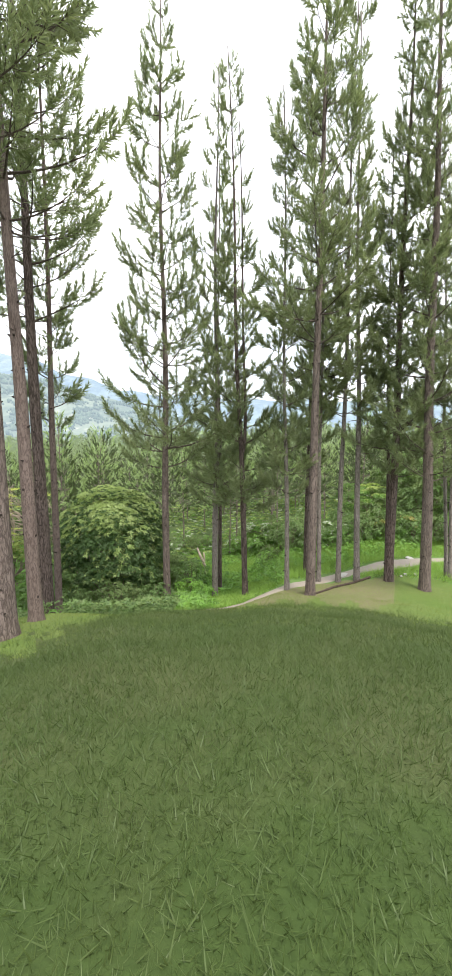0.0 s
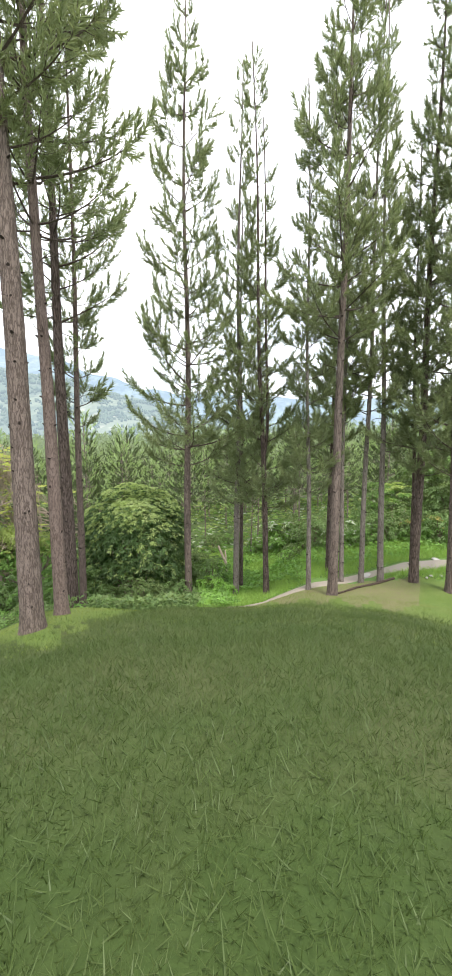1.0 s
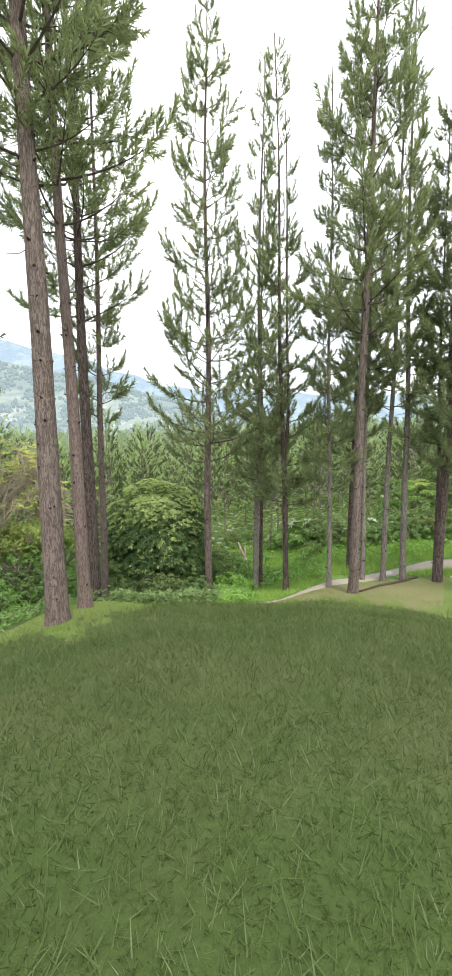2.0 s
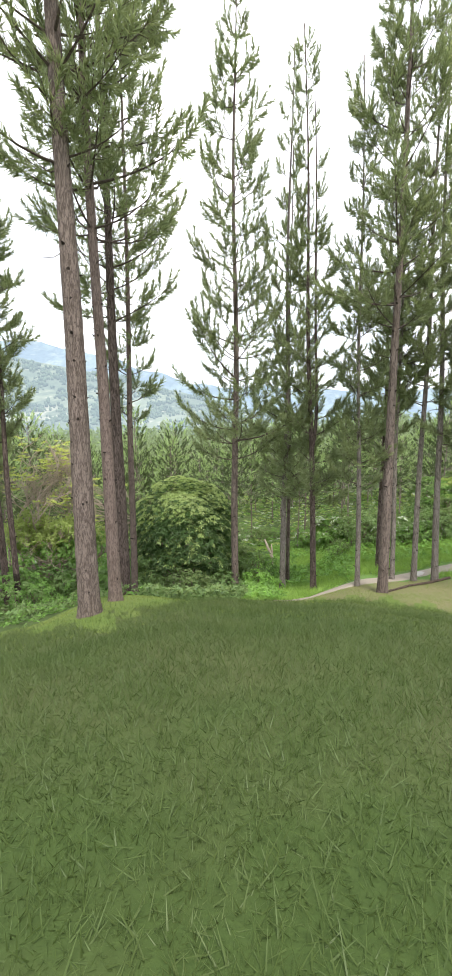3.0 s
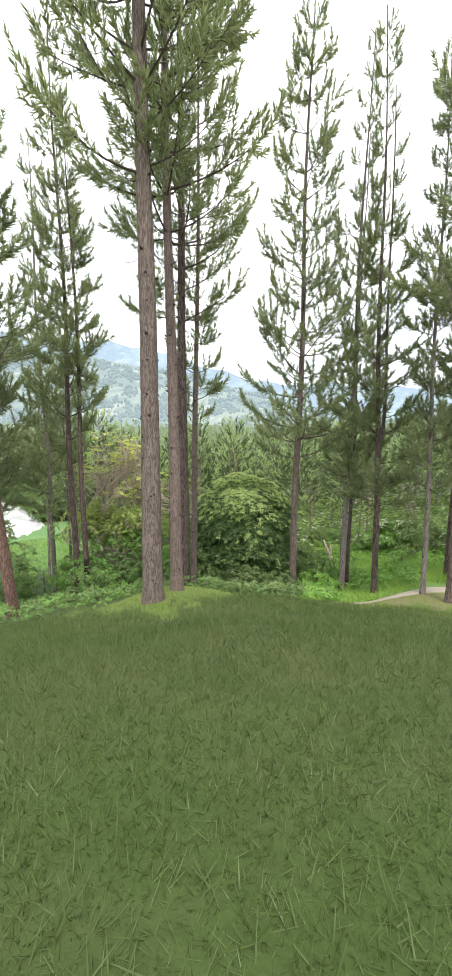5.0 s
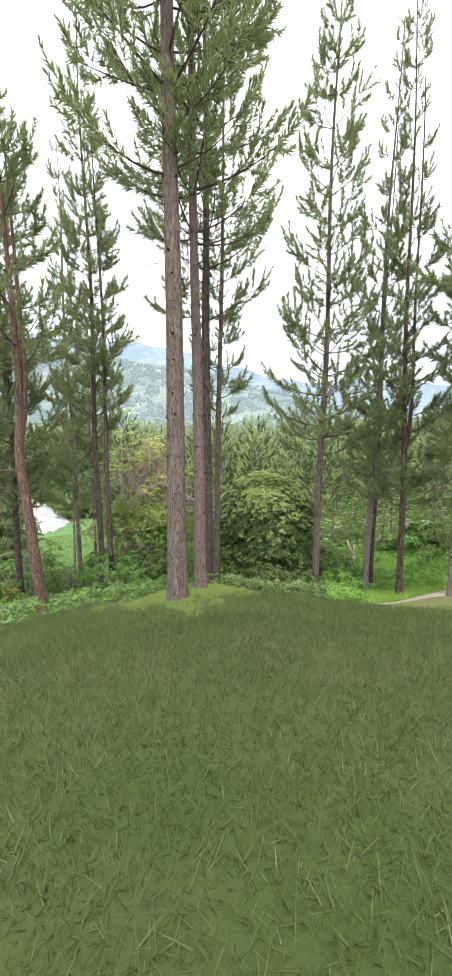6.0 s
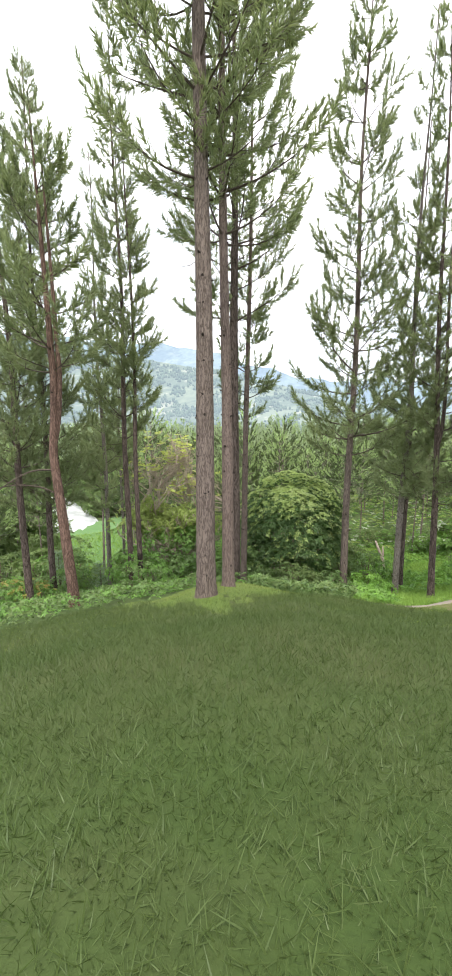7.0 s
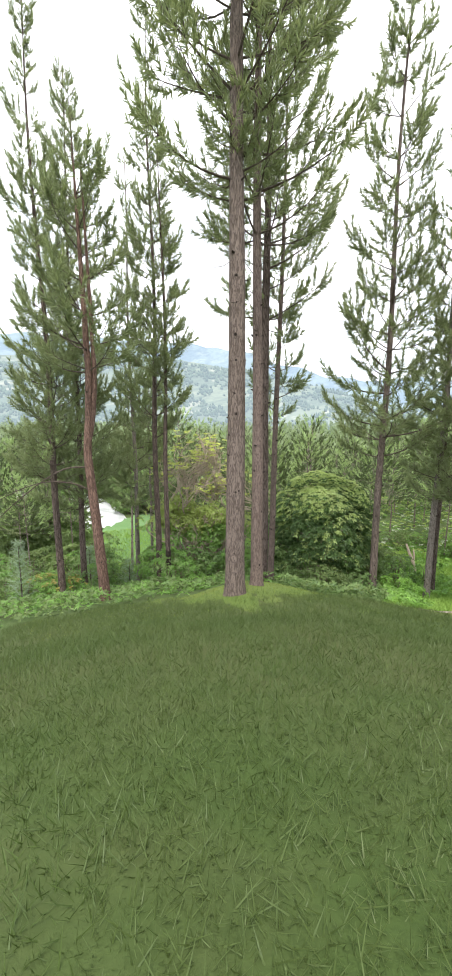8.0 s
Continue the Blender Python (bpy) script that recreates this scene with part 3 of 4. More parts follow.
def pine(x, y, lean, r_low, height, crown, reach, label, seed, bark=None, kind="green", fine=False, knots=10, whorl=0.75, per=4.2, thin=0.0, wiggle=0.05, bends=(), fork=None, rise=16, twigs=0):
    """A tall pine. lean: sideways metres per metre; crown: height over its foot at which boughs begin; reach: length of the boughs there;
    bends: (height, dx, dy) by which the stem bows; fork: (height, dx, dy) of a second leader."""
    rng = np.random.default_rng(seed)
    bark = bark or BARK_GREY
    z0 = gz(x, y)
    tree = thing("pine_tree", x, y, z0, label, "pine tree", "tall pines")
    step = 0.07 if fine else 0.5
    s = np.concatenate([np.arange(-0.4, min(8.0, height), step), np.arange(min(8.0, height), height + 0.01, 0.6)])
    px = lean[0] * s + wiggle * np.sin(s * 0.5 + seed) * np.clip(s / 6, 0, 1)
    py = lean[1] * s + wiggle * np.cos(s * 0.43 + seed) * np.clip(s / 6, 0, 1)
    if bends:
        hs = [b[0] for b in bends]
        px = px + np.interp(s, hs, [b[1] for b in bends])
        py = py + np.interp(s, hs, [b[2] for b in bends])
        for _ in range(12):
            px[1:-1] = (px[:-2] + px[1:-1] * 2 + px[2:]) / 4
            py[1:-1] = (py[:-2] + py[1:-1] * 2 + py[2:]) / 4
    path = np.stack([px, py, s], -1)
    radii = np.maximum(r_low * (1 - np.clip(s, 0, None) / height) ** 0.85, 0.02) * (1 + 0.35 * np.exp(-np.clip(s + 0.1, 0, 9) / 0.22))
    part("trunk", trunk_mesh(path, radii, bark, seed, fine, 0.02 if bark == BARK_PALE else 0.06), tree)

    def spot(h):
        return np.array([np.interp(h, s, path[:, q]) for q in range(3)]), float(np.interp(h, s, radii))

    h = rng.uniform(0.5, 0.9)
    while h < crown + 0.6:
        p, r = spot(h)
        start = rng.uniform(0, 360)
        for k in range(int(rng.integers(1, 4 + (knots > 12)))):
            turn = start + k * 115 + rng.uniform(-30, 30)
            m = Matrix.Translation(Vector(p) + UP_V * rng.uniform(-0.05, 0.05)) @ pose(0, 0, 0, 0, rng.uniform(-30, 0), turn) @ Matrix.Translation((r * 0.97, 0, 0))
            part("branch_stub", STUB, tree, m @ Matrix.Diagonal((rng.uniform(0.4, 1.2), rng.uniform(0.55, 1.1), rng.uniform(0.45, 0.9), 1)))
        h += rng.uniform(0.38, 0.8) if knots > 12 else rng.uniform(0.5, 1.1)
    for k in range(twigs):
        h = crown * rng.uniform(0.55, 0.98)
        p, r = spot(h)
        a = rng.uniform(0, 6.283)
        d = np.array([math.cos(a), math.sin(a), rng.uniform(-0.25, 0.3)])
        ln = rng.uniform(0.35, 0.8)
        bent = p + d * (r + ln * 0.5) + rng.normal(0, 0.03, 3)
        soup = Soup()
        soup.tube(np.array([p, bent, p + d * (r + ln) + UP * rng.uniform(-0.12, 0.15)]), np.array([0.013, 0.009, 0.004]), 5)
        part("dead_twig", soup.mesh("dead_twig", [TWIG_WOOD], True), tree)
    if fork:
        fh, fx, fy = fork
        fs = np.arange(fh - 0.15, height * 0.9, 0.35)
        base, br = spot(fh)
        open_out = 1 - np.exp(-(fs - fh) / 0.9)
        fpath = np.stack([np.interp(fs, s, px) + fx * open_out, np.interp(fs, s, py) + fy * open_out, fs], -1)
        fr = np.interp(fs, s, radii) * 0.72
        soup = Soup()
        soup.tube(fpath, fr, 10)
        part("leader", soup.mesh("leader", [bark], True), tree)
    h = crown
    while h < height - 0.3:
        share = (h - crown) / max(height - crown, 1)
        want = max(reach * (1 - share) ** 0.75 * (1.0 if share > 0.03 else 0.8), 0.5)
        n = max(3, int(round(per * rng.uniform(0.75, 1.25))))
        start = rng.uniform(0, 360)
        for k in range(n):
            if rng.uniform() < thin:
                continue
            ln = want * rng.uniform(0.7, 1.2)
            li = 0 if ln < 1.15 else (1 if ln < 1.85 else 2)
            wood, green = BOUGHS[(kind, li, "high") if z0 + h > 9.5 else (kind, li)][int(rng.integers(3))]
            size = ln / (0.9, 1.5, 2.2)[li]
            p, r = spot(h + rng.uniform(-0.15, 0.15))
            turn = start + k * 360 / n + rng.uniform(-22, 22)
            tilt = rise + (44 - rise) * share + rng.uniform(-13, 13)
            m = Matrix.Translation(Vector(p)) @ pose(0, 0, 0, rng.uniform(-15, 15), -tilt, turn) @ Matrix.Scale(size, 4)
            b = part("branch", wood, tree, m)
            part("needles", green, b)
        h += whorl * rng.uniform(0.75, 1.3) * (1 + 0.5 * share)
    return tree, spot


PLATED = "tall pine with deeply plated grey-brown bark on a grass mound"
SLIM = "slim straight pine with a feathery green crown"
# the three on the grass mound, and those behind it
pine(-4.67, 8.06, (-0.002, -0.001), 0.243, 24, 9.5, 2.6, PLATED, 11, BARK_GREY, twigs=4, fine=True, knots=22, wiggle=0.02)
pine(-4.67, 9.40, (-0.010, -0.005), 0.170, 21, 9.0, 2.4, "tall straight pine with smoother pinkish-grey bark on a mound", 12, BARK_PALE, twigs=7, fine=True, knots=20, wiggle=0.02)
pine(-5.91, 12.69, (-0.002, -0.001), 0.215, 23, 9.8, 2.5, "tall pine with dark furrowed bark behind a mound", 13, BARK_DARK, twigs=3, fine=True, knots=14, wiggle=0.02)
pine(-5.96, 13.66, (0.013, 0.006), 0.130, 22, 7.0, 1.0, "slender pine with a few short tufted boughs", 14, BARK_PALE, twigs=6, knots=14, wiggle=0.02, per=3.0)
# the slope to the left of the mound
pine(-13.64, 10.06, (-0.005, -0.006), 0.150, 22, 5.0, 1.8, SLIM, 15, BARK_DARK, "dark", per=4.6)
pine(-14.59, 12.05, (0.003, 0.004), 0.150, 22, 4.3, 2.1, "pine with a dense dark green crown on the slope", 16, BARK_DARK, "dark", per=5.4)
pine(-14.15, 15.31, (-0.005, -0.004), 0.128, 21, 4.5, 1.5, SLIM, 17, BARK_ASH, per=3.6)
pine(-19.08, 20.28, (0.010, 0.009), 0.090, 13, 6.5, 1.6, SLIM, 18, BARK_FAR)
pine(-15.51, 18.09, (0.006, 0.005), 0.100, 14, 6.8, 1.6, SLIM, 19, BARK_ASH)
pine(-11.45, 13.65, (-0.002, -0.001), 0.142, 23, 7.0, 1.65, "pine with a heavy dark crown and drooping boughs", 20, BARK_DARK, "dark", twigs=5, per=5.0)
scorched, scorched_at = pine(-10.69, 13.35, (-0.002, -0.002), 0.122, 19, 9.2, 0.9, "slim pine with short snags and a scorched foot", 21, BARK_DARK, twigs=9, thin=0.3, knots=20)
s_h = np.linspace(-0.1, 1.75, 16)
s_foot = Soup()
s_foot.tube(np.array([scorched_at(h)[0] for h in s_h]), np.array([scorched_at(h)[1] for h in s_h]) * np.linspace(1.07, 1.0, 16), 12, False,
            rough=1 + 0.03 * np.random.default_rng(4).normal(size=(16, 12)))
part("scorched_bark", s_foot.mesh("scorched_bark", [KNOT_WOOD], True), scorched, None, "blackened scorched bark")
# the middle
pine(-2.38, 15.62, (0.003, 0.000), 0.150, 23, 5.6, 2.5, "straight pine with spreading feathery boughs", 22, BARK_GREY, "dark", twigs=5, knots=16, rise=14)
pine(-0.46, 16.59, (0.006, 0.000), 0.127, 21, 4.0, 1.5, SLIM, 23, BARK_ASH, per=2.8)
pine(-0.27, 18.50, (-0.004, 0.000), 0.096, 19, 4.9, 1.3, SLIM, 24, BARK_DARK, thin=0.35)
pine(0.80, 15.78, (-0.037, 0.001), 0.122, 20, 3.7, 1.55, "forked pine with curved feathery boughs", 25, BARK_DARK, "dark", twigs=4, fork=(5.6, 0.28, 0.05), rise=12, per=3.4)
pine(2.29, 14.42, (-0.026, 0.004), 0.094, 17, 3.7, 1.1, SLIM, 26, BARK_ASH)
# by the dirt track
pine(2.96, 13.48, (0.001, 0.000), 0.168, 21, 8.6, 2.3, "tall pine with plated bark at the edge of the lawn", 27, BARK_GREY, twigs=5, fine=True, knots=18, wiggle=0.02)
pine(3.76, 15.62, (-0.016, 0.004), 0.095, 19, 6.2, 1.2, SLIM, 28, BARK_ASH)
pine(4.50, 15.46, (-0.003, 0.001), 0.108, 21, 6.6, 1.4, SLIM, 29, BARK_ASH, thin=0.15)
pine(5.18, 15.27, (-0.032, 0.011), 0.122, 20, 6.9, 1.1, SLIM, 30, BARK_ASH, twigs=5, thin=0.3)
pine(6.28, 14.88, (-0.006, 0.002), 0.162, 22, 4.0, 1.5, "pine with a dense dark crown beside a dirt track", 31, BARK_DARK, "dark", per=5)
pine(6.38, 15.38, (-0.031, 0.013), 0.080, 16, 5.0, 0.95, SLIM, 32, BARK_DARK, "dark")
pine(7.12, 13.78, (-0.027, 0.014), 0.190, 23, 4.0, 2.0, "stout pine with a dense dark crown on the lawn", 33, BARK_GREY, "dark", fine=True, per=5)
pine(8.79, 15.44, (-0.055, 0.030), 0.075, 17, 5.4, 1.5, SLIM, 34, BARK_ASH, "dark")
pine(8.78, 15.14, (-0.031, 0.018), 0.075, 17, 5.6, 1.4, SLIM, 35, BARK_ASH, "dark")
pine(3.62, 17.63, (-0.003, 0.001), 0.092, 19, 4.8, 1.2, SLIM, 36, BARK_DARK, "dark")
# the bowed one with two long bare boughs
bowed, bowed_at = pine(-10.00, 8.91, (0.0, 0.0), 0.178, 15, 7.5, 2.2, "reddish pine with a bowed stem and long bare boughs", 37, BARK_RED, "dark", fine=True, knots=6, wiggle=0.0,
                       bends=((-0.4, 0.0, 0.0), (1.0, -0.06, -0.07), (3.2, -0.17, -0.18), (5.0, -0.27, -0.28), (6.2, -0.20, -0.21), (7.5, -0.16, -0.17), (15, -0.3, -0.3)),
                       fork=(5.2, 0.13, 0.14))


def bare_bough(h, points, r0, seed):
    """A long arching bough with hardly any needles, by offsets from the stem."""
    rng = np.random.default_rng(seed)
    p, _ = bowed_at(h)
    pts = np.array([(0, 0, 0)] + list(points), float)
    t = np.linspace(0, len(pts) - 1, 26)
    path = np.stack([np.interp(t, np.arange(len(pts)), pts[:, q]) for q in range(3)], -1)
    for _ in range(6):
        path[1:-1] = (path[:-2] + 2 * path[1:-1] + path[2:]) / 4
    path += p
    s = Soup()
    s.tube(path, np.linspace(r0, 0.008, 26), 6)
    green = Soup()
    for k in range(8, 26, 3):
        d = np.array([rng.uniform(-1, 1), rng.uniform(-1, 1), rng.uniform(-0.6, 0.2)])
        q = path[k] + unit(d) * rng.uniform(0.2, 0.5)
        s.tube(np.array([path[k], (path[k] + q) / 2 + UP * 0.03, q]), np.array([0.010, 0.007, 0.004]), 4)
        if k > 16:
            shoot(green, rng, q, d, 0.35, 40, 0.18, 0.011)
    b = part("branch", s.mesh("branch", [TWIG_WOOD], True), bowed)
    part("needles", green.mesh("needles", [NEEDLE]), b)


LEFT = np.array([-0.74, -0.67, 0.0])
bare_bough(4.55, [LEFT * 0.7 + UP * 0.02, LEFT * 1.5 - UP * 0.45, LEFT * 2.4 - UP * 1.2, LEFT * 3.2 - UP * 2.0], 0.032, 3)
bare_bough(3.75, [LEFT * 0.5 + UP * 0.3, LEFT * 1.4 + UP * 0.4, LEFT * 2.3 + UP * 0.1, LEFT * 3.3 - UP * 0.5], 0.03, 4)


# ---- the young plantation behind ----
def tight(s, rng, o, axis, length, count, needle, width, slot):
    """A narrow upright brush, as young pines carry at their tips."""
    axis = unit(axis)
    t = rng.uniform(0.0, 1.0, count)
    a = radians(36) - t * radians(22) + rng.normal(0, 0.1, count)
    r = unit(np.cross(axis, rng.normal(size=(count, 3))))
    d = axis * np.cos(a)[:, None] + r * np.sin(a)[:, None]
    s.blades(o + axis * (t * length)[:, None], d, needle * rng.uniform(0.8, 1.15, count), width, 0.05, rng, slot)


def plantation_meshes(seed, height=10.0, clear=0.34, spread=1.9, count=10, needle=0.34, width=0.075, tips=None):
    rng = np.random.default_rng(seed)
    wood, green = Soup(), Soup()
    s = np.linspace(-0.5, height, 14)
    wob = 0.06 * np.sin(s * 0.6 + seed)
    path = np.stack([wob, wob * 0.6, s], -1)
    wood.tube(path, np.interp(s, (-0.5, height), (0.085, 0.012)), 7)
    h = height * clear
    while h < height - 0.15:
        share = (h - height * clear) / (height * (1 - clear))
        reach = spread * (1 - share) ** 0.95 * rng.uniform(0.7, 1.15) + 0.12
        n = int(rng.integers(6, 9))
        a0 = rng.uniform(0, 6.28)
        for k in range(n):
            a = a0 + k * 6.283 / n + rng.uniform(-0.3, 0.3)
            d = np.array([math.cos(a), math.sin(a), 0.05 + 0.8 * share + rng.uniform(-0.1, 0.2)])
            p = np.array([0, 0, h + rng.uniform(-0.15, 0.15)])
            e = p + unit(d) * reach
            wood.tube(np.array([p, e]), np.array([0.018, 0.006]), 3, False)
            m = max(1, int(round(reach / 0.34)))
            for q in range(m):
                t = 1 - 0.62 * q / max(m, 1)
                ax = unit(d) * 0.85 + UP * rng.uniform(0.25, 0.85) + rng.normal(0, 0.16, 3)
                o = p + unit(d) * reach * t + rng.normal(0, 0.1, 3)
                # Inner brushes mostly take the dark needles, so the gaps read as shaded.
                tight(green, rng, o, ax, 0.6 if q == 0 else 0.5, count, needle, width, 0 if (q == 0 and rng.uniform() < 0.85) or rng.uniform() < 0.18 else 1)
        h += 0.55 * rng.uniform(0.85, 1.2)
    shoot(green, rng, np.array([0, 0, height - 0.5]), UP, 0.8, count * 2, needle * 0.8, width)
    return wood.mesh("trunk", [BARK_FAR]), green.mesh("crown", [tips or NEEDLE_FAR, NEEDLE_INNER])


SHAPES = ((0.26, 2.5), (0.42, 2.2), (0.50, 2.4), (0.2, 2.3), (0.55, 2.2))
YOUNG = [plantation_meshes(200 + q, 10.0, c, w) for q, (c, w) in enumerate(SHAPES)]
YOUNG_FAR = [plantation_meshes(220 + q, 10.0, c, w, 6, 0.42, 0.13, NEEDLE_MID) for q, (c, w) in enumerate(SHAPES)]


def plantation():
    rng = np.random.default_rng(77)
    spots = [polar(17.7, 29.5), polar(12.5, 31.0), polar(22.5, 33.0), polar(-11.5, 30.5), polar(-1.5, 34.0), polar(28.5, 31.0)]
    for _ in range(6000):
        az, d = rng.uniform(-40, 66), math.sqrt(rng.uniform(27.0 ** 2, 88.0 ** 2))
        if 39.5 < az < 51.0 and 27 < d < 100:
            continue
        if az > 51 and d > 52:
            continue
        if -7 < az < 8 and d < 30:
            continue
        if -31 < az < -15 and d < 32:
            continue
        gap = 2.5 + d * 0.028
        x, y = polar(az, d)
        if all((x - a) ** 2 + (y - b) ** 2 > gap * gap for a, b in spots):
            spots.append((x, y))
    for az in np.arange(40.0, 58.0, 0.55):
        spots.append(polar(az, np.interp(az, (40, 43.2, 46.5, 52, 58), (67, 67, 86, 97, 101)) + rng.uniform(0, 14)))
    for x, y in spots:
        d = math.hypot(x, y)
        z = gz(x, y)
        az = math.degrees(math.atan2(-x, y))
        top = EYE + d * math.tan(radians(np.interp(az, (-40, -12, 0, 15, 40), (1.6, 1.3, 0.5, -0.4, -0.9)))) + (rng.uniform(-3.6, 0.3) if rng.uniform() < 0.82 else rng.uniform(0.3, 1.9))
        size = max((top - z) / 10.0, 0.5)
        pick = int(rng.integers(len(YOUNG)))
        if d < 48 and -14 < az < 20:
            pick = (1, 2, 4)[pick % 3]
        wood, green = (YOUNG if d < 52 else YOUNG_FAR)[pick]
        tree = thing("young_pine", x, y, z, "young plantation pine with pale green needles", "pine tree", "plantation pines", rng.uniform(0, 360), 1.0)
        m = Matrix.Diagonal((size ** 0.6, size ** 0.6, size, 1))
        part("trunk", wood, tree, m)
        part("crown", green, tree, m)


plantation()


def forest_undergrowth():
    """Waist-high leaves between the plantation's stems."""
    rng = np.random.default_rng(8)
    s = Soup()
    for _ in range(17000):
        az, d = rng.uniform(-40, 64), math.sqrt(rng.uniform(29.0 ** 2, 68.0 ** 2))
        if 39.5 < az < 51.0:
            continue
        x, y = polar(az, d)
        clump = noise.noise(Vector((x * 0.22, y * 0.22, 3.0)))
        if clump < -0.25:
            continue
        o = np.array([x, y, gz(x, y) + rng.uniform(0.05, 0.8 + 1.3 * max(clump, 0))])
        a = rng.uniform(0, 6.283) + np.arange(6) * 1.047
        dd = np.stack([np.cos(a), np.sin(a), rng.uniform(-0.1, 0.8, 6)], -1)
        s.leaves(np.repeat(o[None], 6, 0), dd, rng.uniform(0.15, 0.32, 6) * max(1.0, d / 42), 0.105 * max(1.0, d / 42), 0.2, rng, 0.25, int(rng.choice(4, p=(0.36, 0.3, 0.24, 0.10))))
    ob = new("forest_undergrowth", s.mesh("forest_undergrowth", [LEAF_DARK, LEAF_GREEN, LEAF_TOP, LEAF_PALE]))
    tagged(ob, "leafy undergrowth between the plantation pines", "undergrowth", kind="stuff")


forest_undergrowth()


def far_woods():
    rng = np.random.default_rng(5)
    s = Soup()
    for k in range(2100):
        az, d = rng.uniform(-46, 80), math.sqrt(rng.uniform(64.0 ** 2, (420.0 if k < 1400 else 150.0) ** 2))
        if d < np.interp(az, (35, 36, 43, 43.2, 46.5, 52, 78), (87, 66, 66, 66, 85, 97, 102)):
            continue
        x, y = polar(az, d)
        z = gz(x, y)
        top = EYE + d * math.tan(radians(np.interp(az, (-40, -12, 0, 15, 40), (1.5, 1.2, 0.7, 0.2, 0.0)))) + (rng.uniform(-4.5, 0.6) if rng.uniform() < 0.8 else rng.uniform(0.6, 2.6))
        h = top - z
        n = 70 if d < 130 else 26
        u = rng.uniform(0.15, 1, n) ** 0.8
        a = rng.uniform(0, 6.283, n)
        r = (1.04 - u) * h * 0.20
        o = np.stack([x + np.cos(a) * r, y + np.sin(a) * r, z + u * h * 0.97], -1)
        for ox in o:
            ax = UP + 0.4 * rng.normal(size=3)
            shoot(s, rng, ox, ax, 1.2 if n == 26 else 0.7, 4, 1.0 if n == 26 else 0.6, 0.46 if n == 26 else 0.2)
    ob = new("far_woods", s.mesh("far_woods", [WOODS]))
    tagged(ob, "pine woods filling the valley floor far off", "woods", kind="stuff")


far_woods()


# ---- shrubs and broadleaf trees ----
def rosette(s, rng, o, axis, length, width, count, droop, slot=0, flat=0.6):
    a = rng.uniform(0, 6.283) + np.arange(count) * 6.283 / count + rng.normal(0, 0.25, count)
    axis = unit(axis)
    e1 = unit(np.cross(axis, np.array([0.3, 0.9, 0.2])))
    e2 = np.cross(axis, e1)
    d = np.cos(a)[:, None] * e1 + np.sin(a)[:, None] * e2 + axis * rng.uniform(0.05, 0.6, (count, 1))
    s.leaves(np.repeat(o[None], count, 0), d, length * rng.uniform(0.7, 1.15, count), width, droop, rng, flat, slot)


def shrub_meshes(seed, wide, tall, lobes, per_lobe, leaf, leaf_w, mats, stems=6, low=-0.5, lobe_size=0.30, count=7, top_share=0.0, droop=0.3, flat=0.7, lift=0.7, shoulder=2.0):
    """Stems fanning up from one foot, and leaf rosettes in lobes over a domed outline; low: how far down the dome the leaves go, -1 to 1."""
    rng = np.random.default_rng(seed)
    wood, green = [], Soup()
    ends = []
    heart = np.array([0, 0, tall * 0.52])
    for k in range(lobes):
        a = k * 2.39996 + rng.uniform(-0.4, 0.4)
        u = low + (1 - low) * (k + 0.5) / lobes
        r = math.sqrt(max(1 - abs(u) ** shoulder, 0)) * rng.uniform(0.72, 1.05)
        ends.append(heart + np.array([math.cos(a) * r * wide * 0.82, math.sin(a) * r * wide * 0.82, tall * 0.40 * u * rng.uniform(0.9, 1.08)]))
    for c in ends:
        size = lobe_size * wide * rng.uniform(0.7, 1.25)
        out = unit(c - heart)
        dirs = unit(rng.normal(size=(per_lobe, 3)) + UP * lift + out * 0.8)
        for d in dirs:
            o = c + d * size * np.array([1.1, 1.1, flat]) * rng.uniform(0.55, 1.0)
            # Second leaf tone favours high, upward rosettes, so lit tops are coloured in.
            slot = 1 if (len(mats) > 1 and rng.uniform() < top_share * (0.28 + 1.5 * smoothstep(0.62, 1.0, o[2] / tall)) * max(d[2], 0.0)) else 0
            rosette(green, rng, o, d * 0.7 + UP * 0.5 + out * 0.3, leaf, leaf_w, count, droop, slot)
    for k in range(stems):
        c = ends[int(rng.integers(len(ends)))]
        u = np.linspace(0, 1, 8)
        foot = rng.normal(0, 0.05 * wide, 3) * np.array([1, 1, 0])
        path = foot + np.stack([c[0] * u ** 1.5 * 0.85, c[1] * u ** 1.5 * 0.85, (c[2] + 0.2) * u - 0.2], -1) + rng.normal(0, 0.02 * wide, (8, 3)) * u[:, None]
        st = Soup()
        st.tube(path, np.interp(u, (0, 1), (0.02 + 0.012 * wide, 0.008)), 5, False)
        for q in range(3):
            t = rng.uniform(0.35, 0.85)
            p = np.array([np.interp(t, u, path[:, w]) for w in range(3)])
            e = p + unit(rng.normal(size=3) + UP * 0.9) * 0.35 * wide
            st.tube(np.array([p, (p + e) / 2 + UP * 0.04, e]), np.array([0.014, 0.01, 0.005]) * min(wide, 1.6), 3, False)
        wood.append(st.mesh("stem", [STEM_WOOD], True))
    return wood, green.mesh("foliage", mats)


